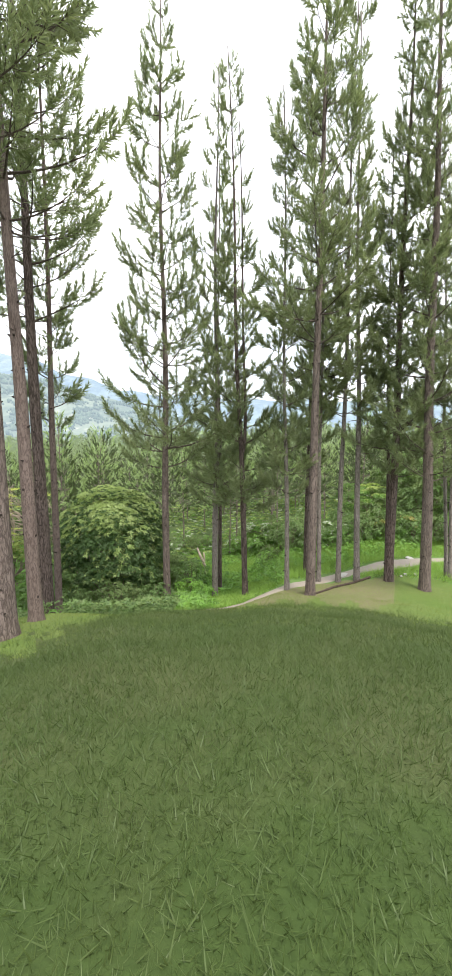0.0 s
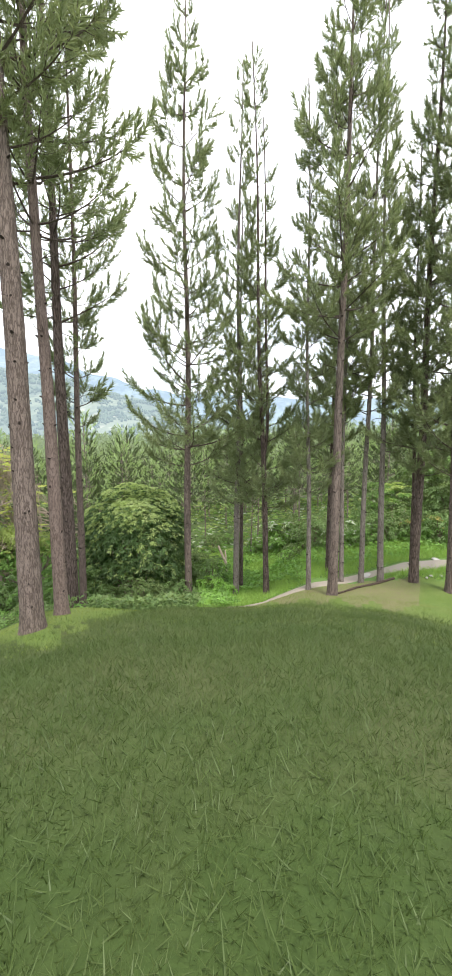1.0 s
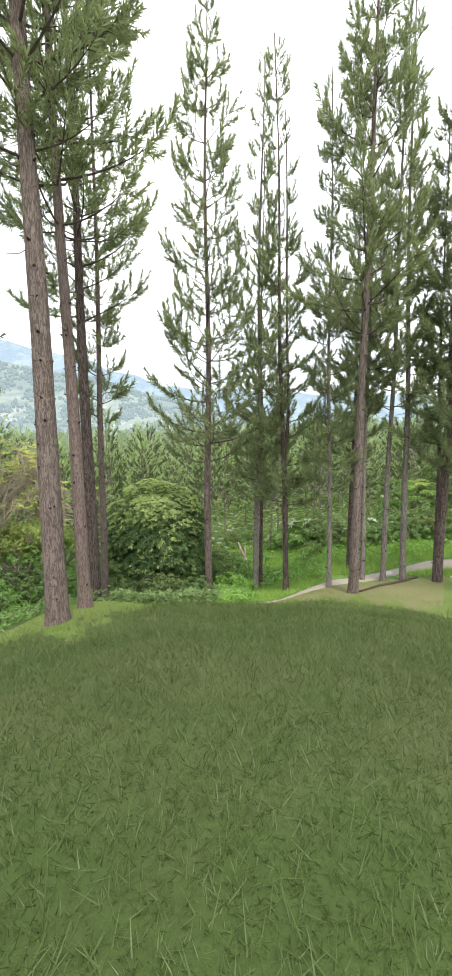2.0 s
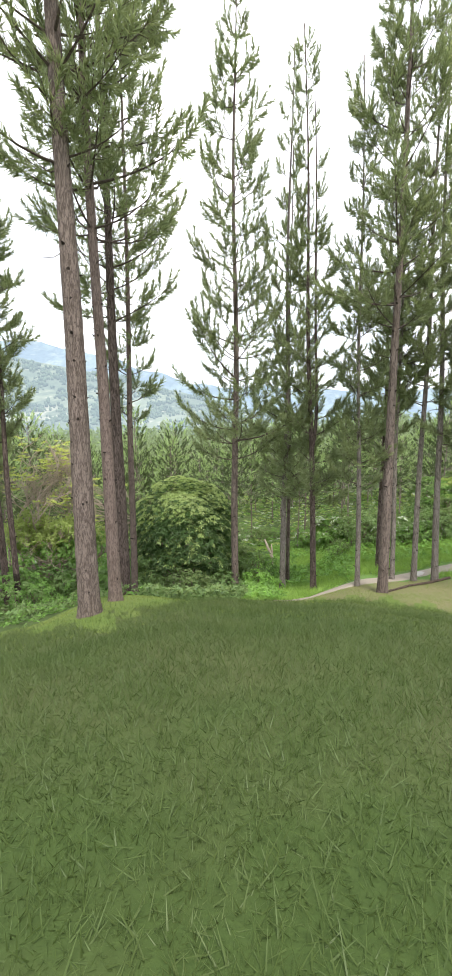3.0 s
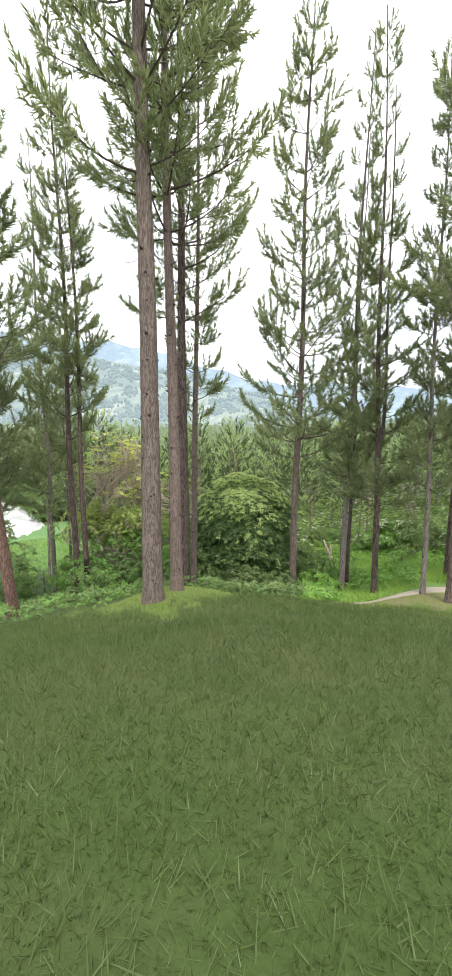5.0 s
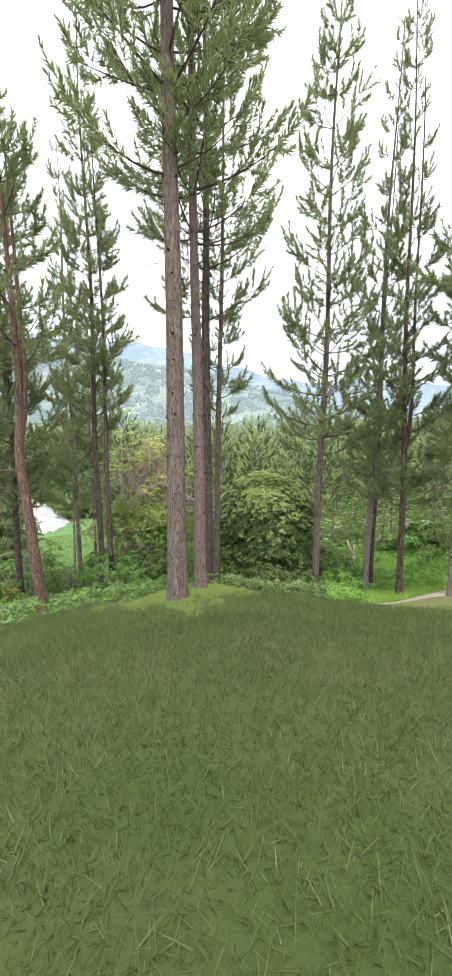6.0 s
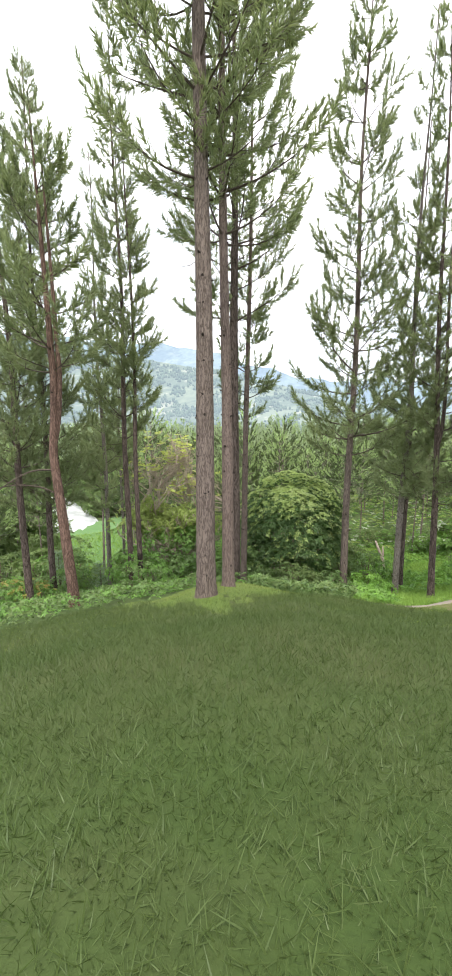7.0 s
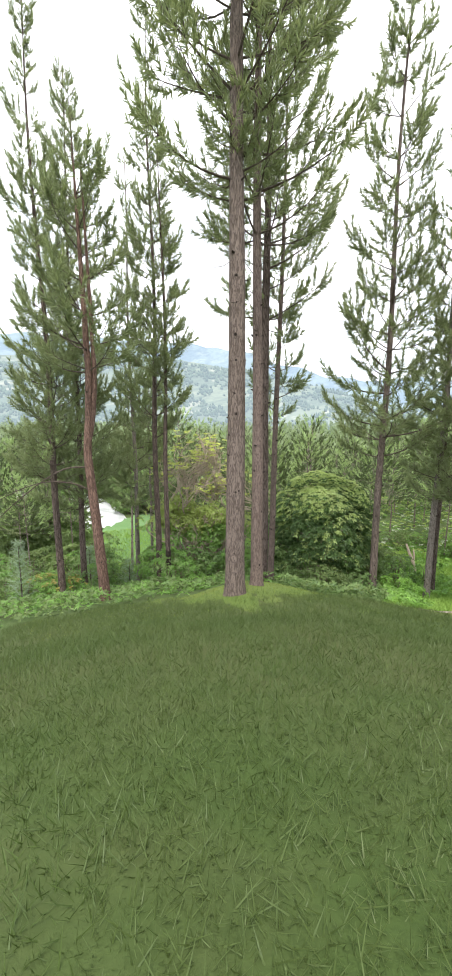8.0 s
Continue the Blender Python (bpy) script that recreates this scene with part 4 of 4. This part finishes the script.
def put_shrub(name, meshes, x, y, label, category, group="", turn=0.0, size=1.0, sink=0.05):
    ob = thing(name, x, y, gz(x, y) - sink, label, category, group, turn, size)
    for w in meshes[0]:
        part("stem", w, ob)
    part("foliage", meshes[1], ob)
    return ob


def domed_shrub_meshes(seed, wide, tall, caps, sprays):
    """Many umbrella-shaped leaf sprays in tiers over a dome, on stems fanning up from one foot."""
    rng = np.random.default_rng(seed)
    wood, green = [], Soup()
    heart = np.array([0, 0, tall * 0.55])
    tips = []
    for k in range(caps):
        u = 1 - 1.62 * (k + 0.5) / caps
        a = k * 2.39996 + rng.uniform(-0.25, 0.25)
        ring = math.sqrt(max(1 - abs(u) ** 2.6, 0.02))
        swell = rng.uniform(0.84, 1.04)
        out = np.array([math.cos(a) * ring, math.sin(a) * ring, u])
        c = heart + out * np.array([wide * 0.86, wide * 0.86, tall * 0.41]) * swell
        tips.append(c)
        axis = unit(UP * 1.0 + np.array([out[0], out[1], 0.0]) * 0.45 + rng.normal(0, 0.1, 3))
        e1 = unit(np.cross(axis, np.array([0.3, 0.9, 0.2])))
        e2 = np.cross(axis, e1)
        size = wide * rng.uniform(0.26, 0.42)
        # Share of the paler leaves rises with height, painting the overhead light.
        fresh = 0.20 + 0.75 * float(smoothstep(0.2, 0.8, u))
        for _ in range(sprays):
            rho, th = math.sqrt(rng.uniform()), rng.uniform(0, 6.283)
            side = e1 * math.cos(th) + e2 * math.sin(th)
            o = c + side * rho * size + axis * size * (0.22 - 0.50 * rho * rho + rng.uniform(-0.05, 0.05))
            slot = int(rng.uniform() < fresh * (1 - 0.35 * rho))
            rosette(green, rng, o, axis * 1.0 + side * rho * 0.4, 0.150, 0.060, 7, 0.32, slot, 0.5)
    for k in range(30):
        c = tips[int(rng.integers(caps))]
        u = np.linspace(0, 1, 9)
        foot = np.array([rng.normal(0, 0.12), rng.normal(0, 0.12), 0])
        path = foot + np.stack([c[0] * u ** 1.35 * 0.92, c[1] * u ** 1.35 * 0.92, (c[2] + 0.2) * u - 0.2], -1) + rng.normal(0, 0.02, (9, 3)) * u[:, None]
        st = Soup()
        st.tube(path, np.linspace(0.036, 0.012, 9), 6, False)
        for _ in range(3):
            t = rng.uniform(0.45, 0.9)
            p = np.array([np.interp(t, u, path[:, w]) for w in range(3)])
            e = p + unit(rng.normal(size=3) + UP * 0.9) * 0.6
            st.tube(np.array([p, (p + e) / 2 + UP * 0.04, e]), np.array([0.014, 0.010, 0.005]), 3, False)
        wood.append(st.mesh("stem", [TWIG_PALE], True))
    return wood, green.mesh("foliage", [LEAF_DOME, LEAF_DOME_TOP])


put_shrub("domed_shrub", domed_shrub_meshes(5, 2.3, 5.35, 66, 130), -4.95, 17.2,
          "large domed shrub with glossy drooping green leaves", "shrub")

HEDGE = [shrub_meshes(300 + q, 1.0, 1.6, 16, 8, 0.15, 0.065, [m], 4, -0.9, 0.32, 6) for q, m in enumerate((LEAF_DARK, LEAF_GREEN, LEAF_BUSH, LEAF_DARK))]
PALE = shrub_meshes(320, 0.9, 1.4, 9, 8, 0.30, 0.11, [LEAF_GREEN, LEAF_PALE], 4, -0.8, 0.35, 6, 0.45)
WARM = shrub_meshes(321, 1.0, 1.4, 14, 12, 0.15, 0.06, [LEAF_GREEN, LEAF_ORANGE], 4, -0.9, 0.33, 6, 0.4)
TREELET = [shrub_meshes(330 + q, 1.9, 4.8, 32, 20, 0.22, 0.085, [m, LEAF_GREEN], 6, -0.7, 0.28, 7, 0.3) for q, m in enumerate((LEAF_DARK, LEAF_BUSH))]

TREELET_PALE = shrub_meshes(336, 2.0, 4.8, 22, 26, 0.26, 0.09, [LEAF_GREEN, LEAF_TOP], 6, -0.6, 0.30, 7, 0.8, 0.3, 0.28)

def undergrowth():
    rng = np.random.default_rng(31)
    names = ("leafy_shrub", "dense undergrowth shrub with mixed green leaves", "shrub", "undergrowth shrubs")

    def row(az0, az1, d0, d1, n, s0, s1, pick=HEDGE):
        for k in range(n):
            az = az0 + (az1 - az0) * (k + rng.uniform(-0.3, 0.3)) / max(n - 1, 1)
            d = rng.uniform(d0, d1)
            if abs(az - 3.1) < 1.3 and d < 25.5:
                continue
            x, y = polar(az, d)
            put_shrub(names[0], pick[int(rng.integers(len(pick)))], x, y, names[1], names[2], names[3], rng.uniform(0, 360), rng.uniform(s0, s1))

    row(-34, -8, 23.5, 25.5, 22, 0.8, 1.2)
    row(-34, -6, 26, 29, 22, 1.0, 1.5)
    row(-8, 6, 31, 36, 16, 0.6, 0.9, HEDGE[1:3])
    row(4, 24, 24, 34, 20, 0.6, 1.1)
    row(9.5, 21, 15.0, 15.8, 12, 0.5, 0.75, (HEDGE[0], HEDGE[2]))
    row(2, 9, 19.0, 22.0, 7, 0.8, 1.1)
    row(9, 24, 18.5, 21.0, 12, 0.9, 1.3)
    row(22, 40, 15.5, 19, 16, 0.8, 1.3, HEDGE[1:3])
    row(24, 40, 20, 27, 18, 1.0, 1.6, HEDGE[1:3])
    row(46, 62, 18, 22, 14, 0.7, 1.1)
    row(47, 64, 25, 33, 16, 1.2, 1.9)
    row(36, 46, 24, 29, 7, 0.6, 0.9)
    row(48, 62, 36, 46, 14, 1.8, 2.6)
    for az, d, size in ((-22.6, 30, 0.95), (-26.5, 29, 1.05), (-29.5, 28, 1.1), (-24.5, 33, 1.2), (-17.5, 31, 0.8), (-33, 27, 1.1),
                        (51.0, 44, 1.5), (52.2, 38, 1.4), (53.5, 42, 1.7), (55.5, 39, 1.5), (57.5, 43, 1.6), (59.5, 38, 1.5), (62, 41, 1.6), (42.4, 66, 1.4), (43.0, 70, 1.5), (41.7, 69, 1.6), (43.9, 76, 1.5), (44.8, 80, 1.5), (45.6, 84, 1.6), (40.2, 66, 1.5), (41.0, 66, 1.5), (39.0, 64, 1.6), (37.2, 62, 1.6)):
        x, y = polar(az, d)
        put_shrub("broadleaf_tree", TREELET[int(rng.integers(2))], x, y, "small broadleaf tree with a dark spreading crown", "tree", "broadleaf trees", rng.uniform(0, 360), size)
    x, y = polar(-20.2, 28.6)
    put_shrub("broadleaf_tree", TREELET_PALE, x, y, "small broadleaf tree with pale green spreading sprays", "tree", "broadleaf trees", 40, 0.78)
    for az in np.arange(42.6, 47.0, 0.3):
        x, y = polar(az, np.interp(az, (42.6, 43.2, 46.5), (63.5, 64.0, 84.0)) + rng.uniform(0.6, 2.2))
        put_shrub(names[0], HEDGE[int(rng.integers(3))], x, y, "dense green shrub on the far river bank", names[2], "river bank shrubs", rng.uniform(0, 360), rng.uniform(1.6, 2.4))
    for az, d, size in ((-5.6, 28, 1.4), (-4.2, 29.5, 1.0), (-12.5, 24, 0.9), (-15.2, 24.4, 0.8), (-17.4, 24.8, 0.9), (-13.8, 26.2, 1.1), (-19.6, 25.2, 0.85), (-10.8, 27.0, 1.0), (-1.6, 30.2, 0.9), (-7.4, 27.8, 0.85)):
        x, y = polar(az, d)
        put_shrub("pale_leaved_shrub", PALE, x, y, "shrub with large leaves showing whitish backs", "shrub", "pale shrubs", rng.uniform(0, 360), size)
    for az, d, size in ((-25.2, 24.2, 1.1), (-22.5, 24.0, 0.9), (54.5, 18.6, 0.9), (56.5, 18.4, 1.0), (52.5, 19.2, 0.8)):
        x, y = polar(az, d)
        put_shrub("tinted_shrub", WARM, x, y, "low shrub with green, yellow and orange leaves", "shrub", "tinted shrubs", rng.uniform(0, 360), size)


undergrowth()

BRIGHT = shrub_meshes(340, 0.8, 1.0, 12, 9, 0.17, 0.075, [LEAF_COVER], 3, -0.9, 0.36, 6)
for az, d, size, mesh, text in ((-6.3, 22.6, 0.62, HEDGE[0], "small round dark green bush in the clearing"), (-7.6, 16.6, 0.36, HEDGE[1], "small leafy weed at the foot of a pine"),
                                (5.6, 17.0, 0.85, BRIGHT, "bright fresh green bush beside a pine"), (3.4, 16.4, 0.6, BRIGHT, "bright fresh green bush beside a pine"),
                                (52.4, 17.4, 0.75, WARM, "low shrub with green, yellow and orange leaves"), (54.6, 17.2, 0.8, WARM, "low shrub with green, yellow and orange leaves")):
    put_shrub("small_bush", mesh, *polar(az, d), text, "shrub", "", az * 7, size)


def fern(x, y, size, seed):
    """Arching fronds of narrow leaflets from one crown."""
    rng = np.random.default_rng(seed)
    ob = thing("fern", x, y, gz(x, y), "pale green fern with long arching fronds", "fern", "ferns", 0, size)
    for k in range(9):
        a = k * 0.7 + rng.uniform(-0.2, 0.2)
        out = np.array([math.cos(a), math.sin(a), 0.0])
        u = np.linspace(0, 1, 14)
        ln = rng.uniform(0.9, 1.3)
        path = out * (u * ln)[:, None] + UP * (1.15 * u * ln - 1.0 * ln * u ** 2.2)[:, None]
        s = Soup()
        s.tube(path, np.linspace(0.012, 0.003, 14), 4, False, slot=1)
        side = np.cross(out, UP)
        for sg in (-1, 1):
            o = path[2:]
            d = side * sg + out * 0.35 + rng.normal(0, 0.08, o.shape)
            s.leaves(o, d, 0.26 * np.sin(np.linspace(0.5, 3.0, len(o))) + 0.03, 0.045, 0.2, rng, 0.9, 0)
        part("frond", s.mesh("frond", [LEAF_COVER, STEM_WOOD]), ob)


fern(*polar(31.2, 14.2), 0.9, 1)
fern(*polar(33.8, 14.6), 0.75, 2)
fern(*polar(22.0, 15.0), 0.7, 3)


# ---- the yellow-green tree with bare twigs ----
def open_tree(x, y, tall, spread, seed, label, leaf_mat, low_mat, leafy=False):
    rng = np.random.default_rng(seed)
    tree = thing("open_tree", x, y, gz(x, y) - 0.05, label, "tree")
    leaf = Soup()

    def grow(wood, p, d, ln, r, level):
        d = unit(d)
        k = 4
        pts = [p]
        for _ in range(k):
            inward = np.array([-p[0], -p[1], 0.0]) * 0.075
            d = unit(d + rng.normal(0, 0.13, 3) + UP * 0.05 + inward)
            pts.append(pts[-1] + d * ln / k)
        wood.tube(np.array(pts), np.linspace(r, r * 0.65, k + 1), 7 if level < 2 else 4)
        if level >= 5:
            tip = pts[-1]
            high = tip[2] / tall
            rim = math.hypot(tip[0], tip[1]) / tall
            for _ in range(0 if leafy else 2):
                e = tip + unit(d + rng.normal(0, 0.55, 3)) * rng.uniform(0.3, 0.65)
                wood.tube(np.array([tip, (tip + e) / 2 + rng.normal(0, 0.03, 3), e]), np.array([0.010, 0.008, 0.005]), 3, False)
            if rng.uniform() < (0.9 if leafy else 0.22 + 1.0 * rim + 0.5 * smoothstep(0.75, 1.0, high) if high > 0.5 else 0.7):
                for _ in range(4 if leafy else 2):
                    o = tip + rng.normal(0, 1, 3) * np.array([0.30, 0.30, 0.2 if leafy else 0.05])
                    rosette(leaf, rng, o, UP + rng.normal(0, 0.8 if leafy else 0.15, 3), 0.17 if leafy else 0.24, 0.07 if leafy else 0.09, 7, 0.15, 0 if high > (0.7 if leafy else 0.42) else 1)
            return
        for c in range(3 if level in (1, 2, 4) else 2):
            turn = rng.uniform(0, 6.283)
            side = np.array([math.cos(turn), math.sin(turn), rng.uniform(-0.1, 0.4)])
            grow(wood, pts[-1] if c else pts[-2], d * 0.8 + side * (0.85 if level else 0.6) * spread, ln * rng.uniform(0.62, 0.84), r * 0.71, level + 1)

    for q in range(3):
        a = q * 2.1 + seed
        wood = Soup()
        grow(wood, np.array([0, 0, -0.2]), np.array([math.cos(a) * 0.35, math.sin(a) * 0.35, 1.0]), tall * 0.34, 0.10, 0)
        part("limb", wood.mesh("limb", [TWIG_PALE], True), tree)
    part("foliage", leaf.mesh("foliage", [leaf_mat, low_mat]), tree)
    return tree


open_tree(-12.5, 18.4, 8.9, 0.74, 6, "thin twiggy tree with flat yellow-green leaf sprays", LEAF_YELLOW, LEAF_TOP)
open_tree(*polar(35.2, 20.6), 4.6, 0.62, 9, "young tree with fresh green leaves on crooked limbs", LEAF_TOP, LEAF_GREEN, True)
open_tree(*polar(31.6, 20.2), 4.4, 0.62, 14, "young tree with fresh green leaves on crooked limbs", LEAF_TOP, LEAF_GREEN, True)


# ---- little pine, fallen wood, stones ----
def little_pine(x, y, tall, seed):
    ob = thing("pine_sapling", x, y, gz(x, y), "pale bluish-green pine sapling among low plants", "pine tree")
    rng = np.random.default_rng(seed)
    wood, green = Soup(), Soup()
    wood.tube(np.array([(0, 0, -0.1), (0.02, 0, tall * 0.5), (0, 0, tall)]), np.array([0.04, 0.025, 0.008]), 7)
    for h in np.arange(0.35, tall, 0.22):
        n = 6
        for k in range(n):
            a = k * 6.283 / n + rng.uniform(-0.4, 0.4)
            shoot(green, rng, np.array([0, 0, h]), np.array([math.cos(a), math.sin(a), 0.7]), 0.2 + 0.5 * (1 - h / tall), 34, 0.19, 0.012)
    part("trunk", wood.mesh("trunk", [TWIG_WOOD], True), ob)
    part("crown", green.mesh("crown", [NEEDLE_BLUE]), ob)


little_pine(*polar(58.7, 16.6), 2.6, 8)
little_pine(*polar(44.2, 19.5), 1.6, 18)
little_pine(*polar(49.5, 21.0), 2.4, 28)


def fallen_log():
    a, b = np.array([2.9, 13.45]), np.array([5.75, 15.4])
    t = np.linspace(0, 1, 30)
    rng = np.random.default_rng(2)
    xy = a + (b - a) * t[:, None] + rng.normal(0, 0.012, (30, 2))
    xy[:, 1] += 0.10 * np.sin(t * 3.1)
    z = land(xy[:, 0], xy[:, 1]) + 0.035
    s = Soup()
    r = np.interp(t, (0, 1), (0.034, 0.05)) * (1 + rng.normal(0, 0.07, 30))
    s.tube(np.concatenate([xy, z[:, None]], 1), r, 12)
    tagged(new("fallen_log", s.mesh("fallen_log", [DEAD_WOOD], True)), "long thin fallen log lying on the lawn", "log")


fallen_log()


def snag(x, y):
    ob = thing("dead_snag", x, y, gz(x, y), "broken forked dead snag among green undergrowth", "dead tree")
    s = Soup()
    s.tube(np.array([(0.12, 0, -0.2), (0.06, 0, 0.5), (-0.28, 0, 1.25), (-0.46, 0, 1.75)]), np.array([0.10, 0.095, 0.08, 0.045]), 9)
    part("trunk", s.mesh("trunk", [TWIG_PALE], True), ob)
    s = Soup()
    s.tube(np.array([(-0.02, 0, 0.65), (-0.02, 0.02, 1.1), (-0.06, 0.02, 1.45)]), np.array([0.06, 0.055, 0.03]), 8)
    part("limb", s.mesh("limb", [TWIG_PALE], True), ob)


snag(*polar(3.1, 24.0))


def stone(x, y, w, h, label, seed):
    bm = bmesh.new()
    bmesh.ops.create_icosphere(bm, subdivisions=3, radius=1.0)
    for v in bm.verts:
        k = 1 + 0.25 * noise.noise(v.co * 1.4 + Vector((seed, 0, 0))) + 0.08 * noise.noise(v.co * 4 + Vector((seed, 3, 0)))
        v.co = Vector((v.co.x * w * k, v.co.y * w * 0.75 * k, max(v.co.z, -0.4) * h * k))
    me = bpy.data.meshes.new("stone")
    bm.to_mesh(me)
    bm.free()
    me.polygons.foreach_set("use_smooth", [True] * len(me.polygons))
    me.materials.append(STONE)
    ob = new("stone", me)
    ob.matrix_basis = pose(x, y, gz(x, y) + 0.02 + 0.3 * h, 0, 0, seed * 40)
    tagged(ob, label, "stone", "stones by the track")


stone(4.95, 16.2, 0.30, 0.03, "flat pale stone slab on a dirt track", 1)
for k, (sx, sy, sw, sh) in enumerate(((7.25, 15.6, 0.10, 0.05), (7.6, 15.55, 0.08, 0.06), (7.95, 15.7, 0.07, 0.04), (6.7, 16.2, 0.09, 0.03), (7.0, 15.4, 0.06, 0.04), (8.6, 18.2, 0.22, 0.03))):
    stone(sx, sy, sw, sh, "pale stone at the edge of a dirt track", k + 2)


# ---- grass and ground cover ----
def scatter(rng, az0, az1, d0, d1, n, keep=None):
    az = np.radians(rng.uniform(az0, az1, n))
    d = np.sqrt(rng.uniform(d0 ** 2, d1 ** 2, n))
    x, y = -np.sin(az) * d, np.cos(az) * d
    if keep is not None:
        ok = keep(x, y)
        x, y = x[ok], y[ok]
    return np.stack([x, y, land(x, y)], -1)


def off_track(x, y, margin=0.0):
    line = track_line(np.linspace(0.1, 1, 70))
    half = np.interp(np.linspace(0.1, 1, 70), (0, 0.11, 0.22, 0.33, 0.44, 0.56, 0.67, 0.78, 1), (0.02, 0.2, 0.28, 0.33, 0.48, 0.58, 0.60, 0.36, 0.4))
    dist = np.hypot(x[:, None] - line[None, :, 0], y[:, None] - line[None, :, 1]) - half[None, :]
    return dist.min(1) > margin


def grass(name, label, pts, lo, hi, width, material, rng, lean=0.5):
    s = Soup()
    d = UP + rng.normal(0, lean, pts.shape) * np.array([1, 1, 0.2])
    s.blades(pts - UP * 0.01, d, rng.uniform(lo, hi, len(pts)), width, 0.15, rng)
    tagged(new(name, s.mesh(name, [material])), label, "grass", kind="stuff")


rg = np.random.default_rng(91)
grass("lawn_grass", "short mown lawn grass on the slope", scatter(rg, -34, 60, 7.0, 17.0, 150000, lambda x, y: (is_lawn(x, y) > 0.5) & (is_rough(x, y) < rg.uniform(0.3, 1.3, len(x))) & off_track(x, y)), 0.03, 0.07, 0.014, GRASS_LAWN, rg, 0.7)
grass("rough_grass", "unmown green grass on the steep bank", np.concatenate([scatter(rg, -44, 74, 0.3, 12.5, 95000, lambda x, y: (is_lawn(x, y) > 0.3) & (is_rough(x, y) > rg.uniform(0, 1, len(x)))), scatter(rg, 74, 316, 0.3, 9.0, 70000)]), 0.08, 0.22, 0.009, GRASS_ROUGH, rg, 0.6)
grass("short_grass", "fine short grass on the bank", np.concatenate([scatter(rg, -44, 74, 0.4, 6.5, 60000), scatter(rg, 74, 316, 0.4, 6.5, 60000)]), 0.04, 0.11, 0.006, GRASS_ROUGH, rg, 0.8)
grass("verge_grass", "long bright green grass beyond the dirt track", scatter(rg, -36, -7, 16.5, 24.5, 26000, lambda x, y: off_track(x, y, 0.15) & (is_lawn(x, y) < 0.5)), 0.2, 0.5, 0.02, GRASS_LONG, rg, 0.5)
grass("clearing_grass", "bright green grass in a woodland clearing", scatter(rg, -9, 24, 11.0, 31, 95000, lambda x, y: off_track(x, y, 0.1) & (is_lawn(x, y) < 0.5) & ((np.degrees(np.arctan2(-x, y)) < 7.5) | (np.hypot(x, y) > 21))), 0.12, 0.32, 0.03, GRASS_LONG, rg, 0.7)
grass("meadow_tufts", "tufts of tall grass on the meadow edge", scatter(rg, 37, 52, 30, 54, 12000), 0.3, 0.6, 0.08, GRASS_LONG, rg, 0.6)


def ground_cover(name, label, pts, leaf, width, material, rng, high):
    s = Soup()
    for p in pts:
        rosette(s, rng, p + UP * rng.uniform(0.02, high), UP + rng.normal(0, 0.35, 3), leaf * rng.uniform(0.7, 1.3), width, 6, 0.2, int(rng.integers(len(material))))
    tagged(new(name, s.mesh(name, material)), label, "ground cover", kind="stuff")


ground_cover("clearing_herbs", "low leafy herbs covering the clearing", scatter(rg, -9, 24, 11.5, 33, 6500, lambda x, y: off_track(x, y, 0.4) & (is_lawn(x, y) < 0.5) & (np.sin(x * 0.9 + 1) * np.sin(y * 0.7) > -0.35) & ((np.degrees(np.arctan2(-x, y)) < 7.0) | (np.hypot(x, y) > 21))), 0.16, 0.075, [LEAF_COVER, LEAF_GREEN], rg, 0.32)
ground_cover("bank_herbs", "dark low herbs at the foot of a domed shrub", scatter(rg, 7.0, 23, 11.0, 16.5, 1500, lambda x, y: is_lawn(x, y) < 0.5), 0.13, 0.06, [LEAF_DARK, LEAF_BUSH, LEAF_DOME], rg, 0.4)
ground_cover("slope_herbs", "low leafy herbs on the slope below the mound", scatter(rg, 22, 63, 10.6, 27, 6000, lambda x, y: is_lawn(x, y) < 0.5), 0.13, 0.06, [LEAF_DARK, LEAF_GREEN, LEAF_BUSH], rg, 0.45)
ground_cover("verge_herbs", "low leafy weeds along the track", scatter(rg, -36, -8, 19, 27, 1500, lambda x, y: off_track(x, y, 0.8)), 0.15, 0.07, [LEAF_COVER, LEAF_GREEN], rg, 0.4)
